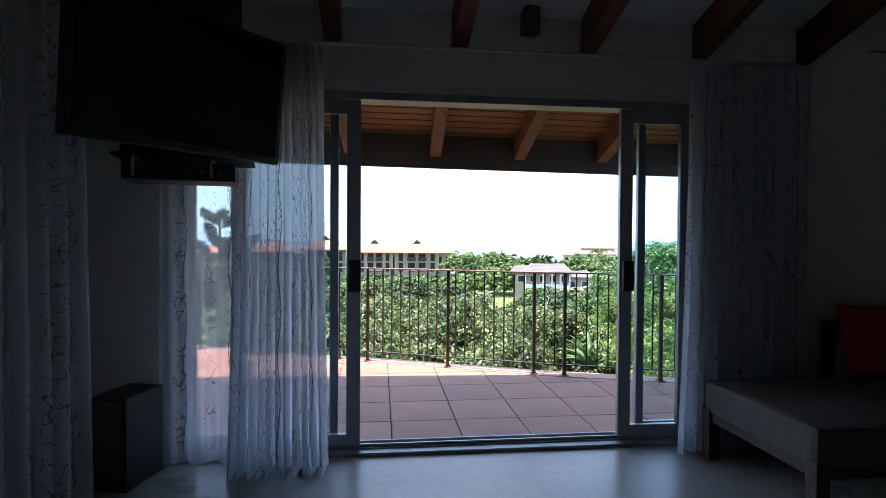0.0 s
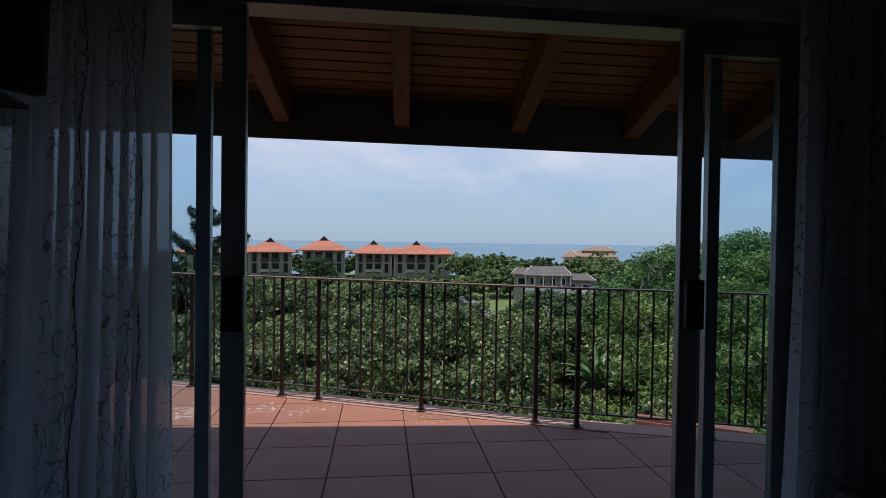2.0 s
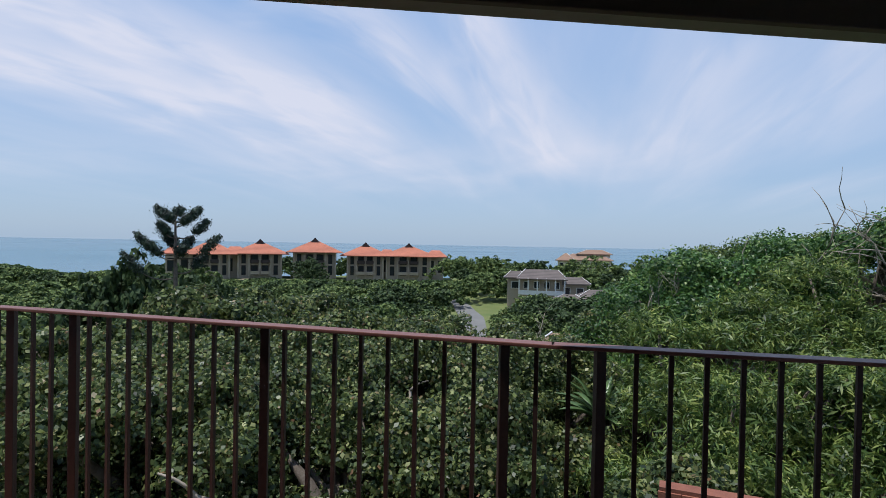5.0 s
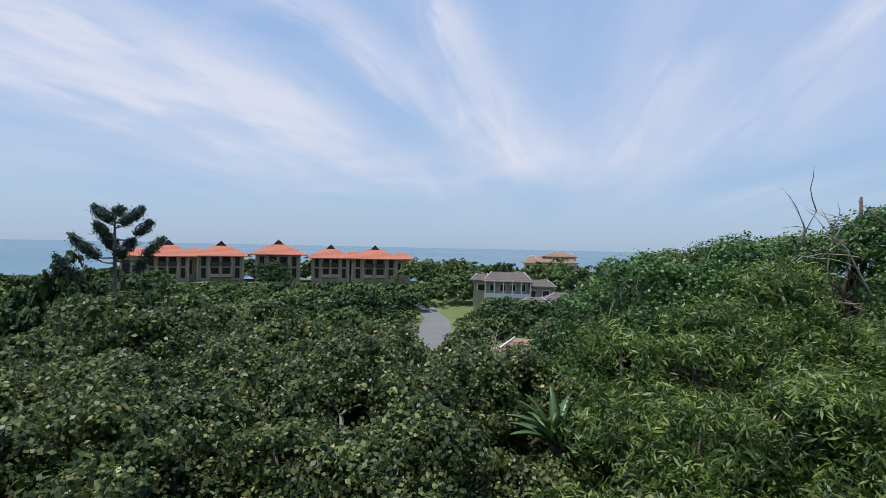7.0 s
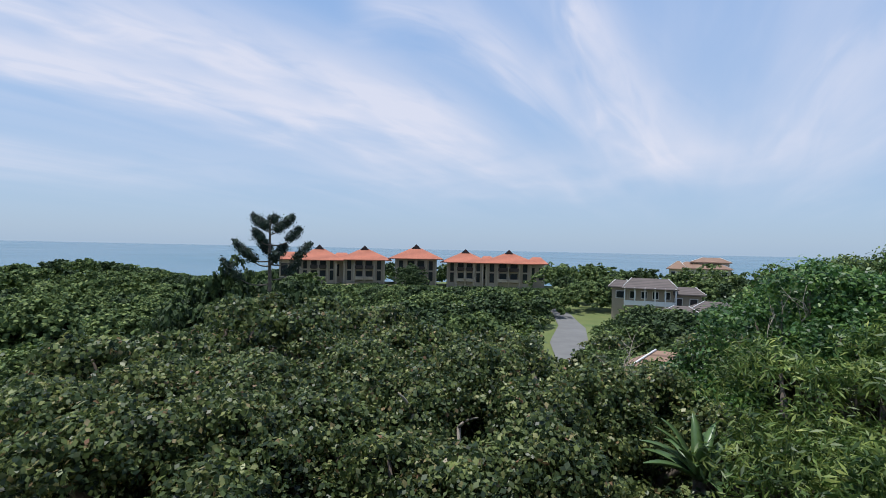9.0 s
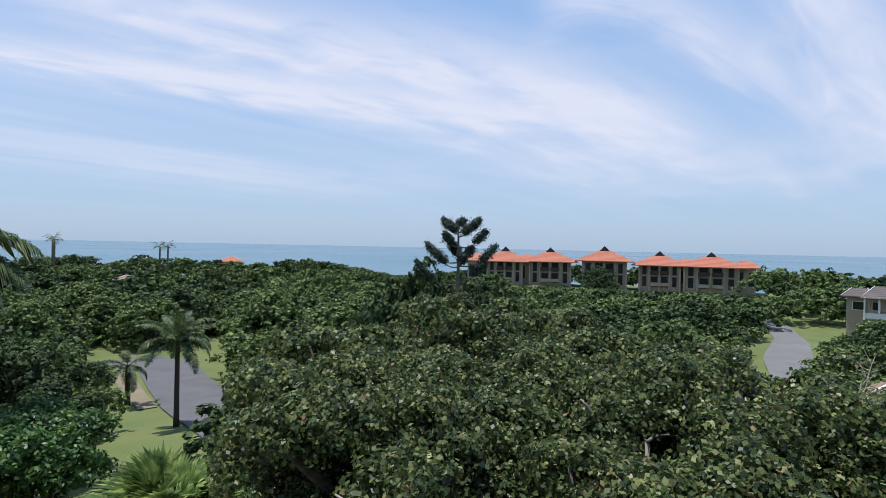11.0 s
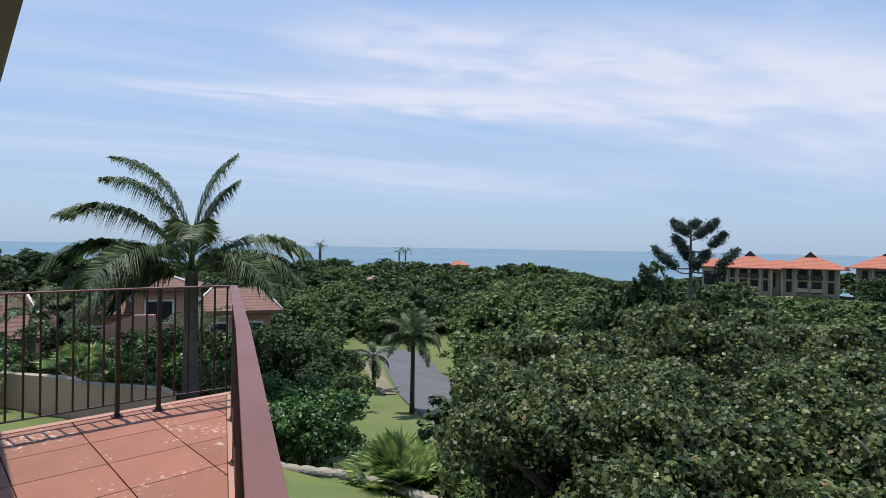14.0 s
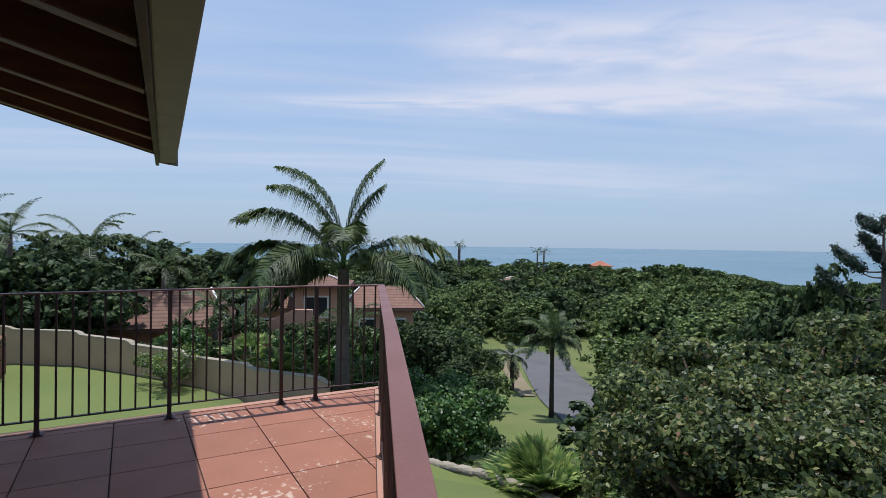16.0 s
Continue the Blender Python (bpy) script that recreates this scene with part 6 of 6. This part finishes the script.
for (x, y, w, h, rh, z0, turn, wings) in ((-44.6, 154.6, 10.5, 6.2, 3.4, -8.9, 14, ((-8.0, 6.0), (6.5, 5.0))), (-31.8, 158.0, 12.0, 6.4, 3.2, -8.9, 11, ()), (-16.5, 160.4, 12.2, 7.0, 3.3, -8.9, 6, ()),
                                   (-1.6, 161.5, 10.8, 6.2, 3.0, -8.9, 1, ((6.6, 4.0),)), (11.5, 161.3, 13.4, 6.2, 3.0, -8.9, -4, ((8.2, 4.5),))):
    apartment((x, y + 6, z0), turn, w, 11.0, h, rh, ORANGE, wings)
patch("terrace", (fine_line([(-34, 148), (10, 152)], 16), fine_line([(-34, 152), (10, 156)], 16)), M["verge"], 0.4, "sandy terraced ground before the apartments", "terrace")


def villa(name, at, turn, label, wall, roofm, blocks):
    """A house of several hip-roofed or gabled blocks, with windows and a verandah."""
    ob = thing(name, label, "house", at=at, turn=turn)
    for bx, by, w, d, h, rh, ridge, wins in blocks:
        m = Matrix.Translation((bx, by, 0))
        bm = box((w, d, h + 3), (bx, by, h / 2 - 1.5), 0.04)
        wl_ = part("wall", bm, M[wall], ob)
        bm = hip_roof(w, d, h + 0.1, h + rh, ridge, 0.7)
        bmesh.ops.transform(bm, matrix=m, verts=bm.verts[:])
        rf = part("roof", bm, M[roofm], ob)
        for s in (-1, 1):
            a = Vector((bx + s * (w / 2 + 0.7), by - d / 2 - 0.7, h + 0.16))
            b = Vector((bx + s * ridge / 2, by, h + rh + 0.05))
            part("ridge_tile", rod(a, b, 0.055, 5), M["white_trim"], rf)
        for k in range(wins):
            x = bx - w / 2 + w * (k + 0.5) / wins
            wi = part("window", box((w / wins * 0.55, 0.1, 1.4), (x, by - d / 2 - 0.04, h - 1.35), 0.02), M["white_trim"], wl_)
            part("pane", box((w / wins * 0.46, 0.04, 1.2), (x, by - d / 2 - 0.10, h - 1.35)), M["dark_glass"], wi)
    return ob


hA = villa("house", (33.4, 103.2, -8.6), -16, "white house with a grey tiled roof and pillared verandah", "beige_wall", "grey_roof",
           [(0, 0, 7.6, 6, 3.6, 1.5, 6.2, 4), (6.0, 1.0, 5.0, 5, 2.5, 1.2, 3.4, 2), (-5.0, 1.5, 3.0, 5, 3.4, 1.2, 2.0, 1)])
for k in range(6):
    part("verandah_post", box((0.22, 0.22, 3.6), (-4.2 + 1.68 * k, -4.4, 1.8), 0.02), M["white_trim"], hA)
part("verandah_rail", box((8.6, 0.1, 0.8), (0, -4.4, 0.9), 0.02), M["white_trim"], hA)
part("verandah_roof", box((9.4, 2.2, 0.15), (0, -3.7, 3.62), 0.03, Matrix.Rotation(radians(10), 4, "X")), M["grey_roof"], hA)
villa("house", (40.5, 92.5, -10.6), -20, "brown-roofed house below the white one", "beige_wall", "grey_roof", [(0, 0, 7, 6, 2.6, 1.5, 3, 2), (-5, -3, 5, 5, 2.2, 1.2, 2, 1)])
villa("house", (67.0, 165.0, -6.6), -23, "large cream villa with a tan tiled roof on the skyline", "cream_wall", "tan_roof",
      [(0, 0, 15, 9, 3.4, 1.9, 8, 5), (2.5, 2, 9.5, 7, 5.2, 1.4, 4.5, 4), (-6.0, -3.0, 4.5, 6, 3.2, 2.2, 0.6, 2)])
villa("house", (12.6, 31.0, -9.6), -24, "low house with a brown tiled roof among the trees", "pink_wall", "tan_roof", [(0, 0, 4.2, 4.5, 4.4, 1.3, 2.0, 2)])

# pink house with a small tower beyond the garden wall
pk = villa("house", (-33.5, 12.6, -7.0), 66, "pink rendered house with brown tiled roofs and a small tower", "pink_wall", "roof_tile",
           [(0, 0, 2.9, 2.9, 5.6, 0.75, 0.3, 1), (4.2, 1.2, 4.0, 4.0, 4.1, 1.3, 3.0, 2), (-3.0, 1.4, 2.4, 3.0, 4.0, 1.0, 1.5, 1)])
tagged(pk, category="house")
villa("house", (-30.0, 3.4, -6.2), 78, "neighbouring house with a dark red-brown tiled roof", "pink_wall", "roof_tile", [(0, 0, 5.0, 5.0, 3.3, 1.7, 4.2, 2)])
ramp_wall = thing("sloping_wall", "pink sloping parapet wall of the neighbouring house", "wall")
bm = prism([(0, 0), (5.4, 0), (5.4, 2.6), (4.6, 2.6), (0, 0.5)], -0.12, 0.12)
part("parapet", bm, M["pink_wall"], ramp_wall)
ramp_wall.matrix_basis = Matrix.Translation((-25.0, 4.1, -4.3)) @ Matrix.Rotation(radians(62), 4, "Z") @ Matrix.Rotation(radians(90), 4, "X")
villa("house", (-125, 133, -8.6), 46, "far house with a red roof among the trees", "pink_wall", "orange_roof", [(0, 0, 6, 6, 3.6, 1.6, 1.0, 2)])
villa("house", (-92, 74, -9.6), 50, "small far pale house among bushes", "cream_wall", "tan_roof", [(0, 0, 5, 5, 3.4, 0.8, 2.0, 2)])
for x, y in ((-26.6, 21.6), (-27.3, 22.2)):
    g = float(ground_z(x, y))
    ob = part("meter_post", box((0.45, 0.35, 1.1), (0, 0, 0.5), 0.04), M["dark_trim"])
    ob.location = (x, y, g)
    tagged(ob, "dark utility box standing on the grass verge", "utility box", "utility boxes")

# short slatted fence below the lawn's edge
fg = float(ground_z(-3.6, 9.0))
slatted = thing("slatted_fence", "short dark wooden slatted fence under the trees", "fence", at=(-3.7, 9.0, fg), turn=28)
for k in range(9):
    part("slat", box((0.06, 0.025, 1.15 + 0.04 * (k % 3)), (-0.4 + 0.1 * k, 0, 0.5), 0.004), M["dark_wood"], slatted)
for z in (0.25, 0.85):
    part("rail", box((0.95, 0.03, 0.06), (0, 0.03, z), 0.004), M["dark_wood"], slatted)

# low brick wall beyond the railing
bw = thing("brick_wall", "low red brick wall below the balcony's east end", "brick wall", at=(4.9, 5.2, -2.9), turn=-30, kind="structure")
part("core", box((1.5, 0.18, 1.7), (0, 0, 0.84)), M["brick"], bw)
brick_mesh = None
for r in range(9):
    for c in range(6):
        if brick_mesh is None:
            brick_mesh = part("brick", box((0.222, 0.025, 0.072), (0, 0, 0), 0.004), M["brick"]).data
            bpy.data.objects.remove(bpy.data.objects["brick"])
        ob = new("brick", brick_mesh)
        ob.location = (-0.62 + 0.234 * c + (0.117 if r % 2 else 0) - 0.03, -0.098, 0.94 + 0.084 * r)
        ob.parent = bw

# ---- balcony tiles ----
STEP, GAP = 0.468, 0.008
tile_mesh = None
for i in range(-7, 10):
    for j in range(-4, 6):
        x0, y0 = 0.20 + STEP * i, 1.473 + STEP * j
        q = [(x0 + GAP / 2, y0 + GAP / 2), (x0 + STEP - GAP / 2, y0 + GAP / 2), (x0 + STEP - GAP / 2, y0 + STEP - GAP / 2), (x0 + GAP / 2, y0 + STEP - GAP / 2)]
        full = list(q)
        q = clip(q, 0, 0.146, 0, 1)
        q = clip(q, -2.706, 0, 1, 0)
        q = clip(q, 4.25, 0, -1, 0)
        for a, b in zip(front_in, front_in[1:]):
            d = Vector((b[0] - a[0], b[1] - a[1])).normalized()
            if len(q) > 2 and x0 < b[0] and x0 + STEP > a[0]:
                q = clip(q, a[0] + d.y * 0.006, a[1] - d.x * 0.006, d.y, -d.x)
        if len(q) < 3:
            continue
        whole = q == full
        cx, cy = x0 + STEP / 2, y0 + STEP / 2
        if whole and tile_mesh:
            ob = new("tile", tile_mesh)
        else:
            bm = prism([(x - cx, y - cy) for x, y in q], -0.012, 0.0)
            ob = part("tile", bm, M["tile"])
            if whole:
                tile_mesh = ob.data
        ob.location = (cx, cy, 0)
        ob.parent = balcony
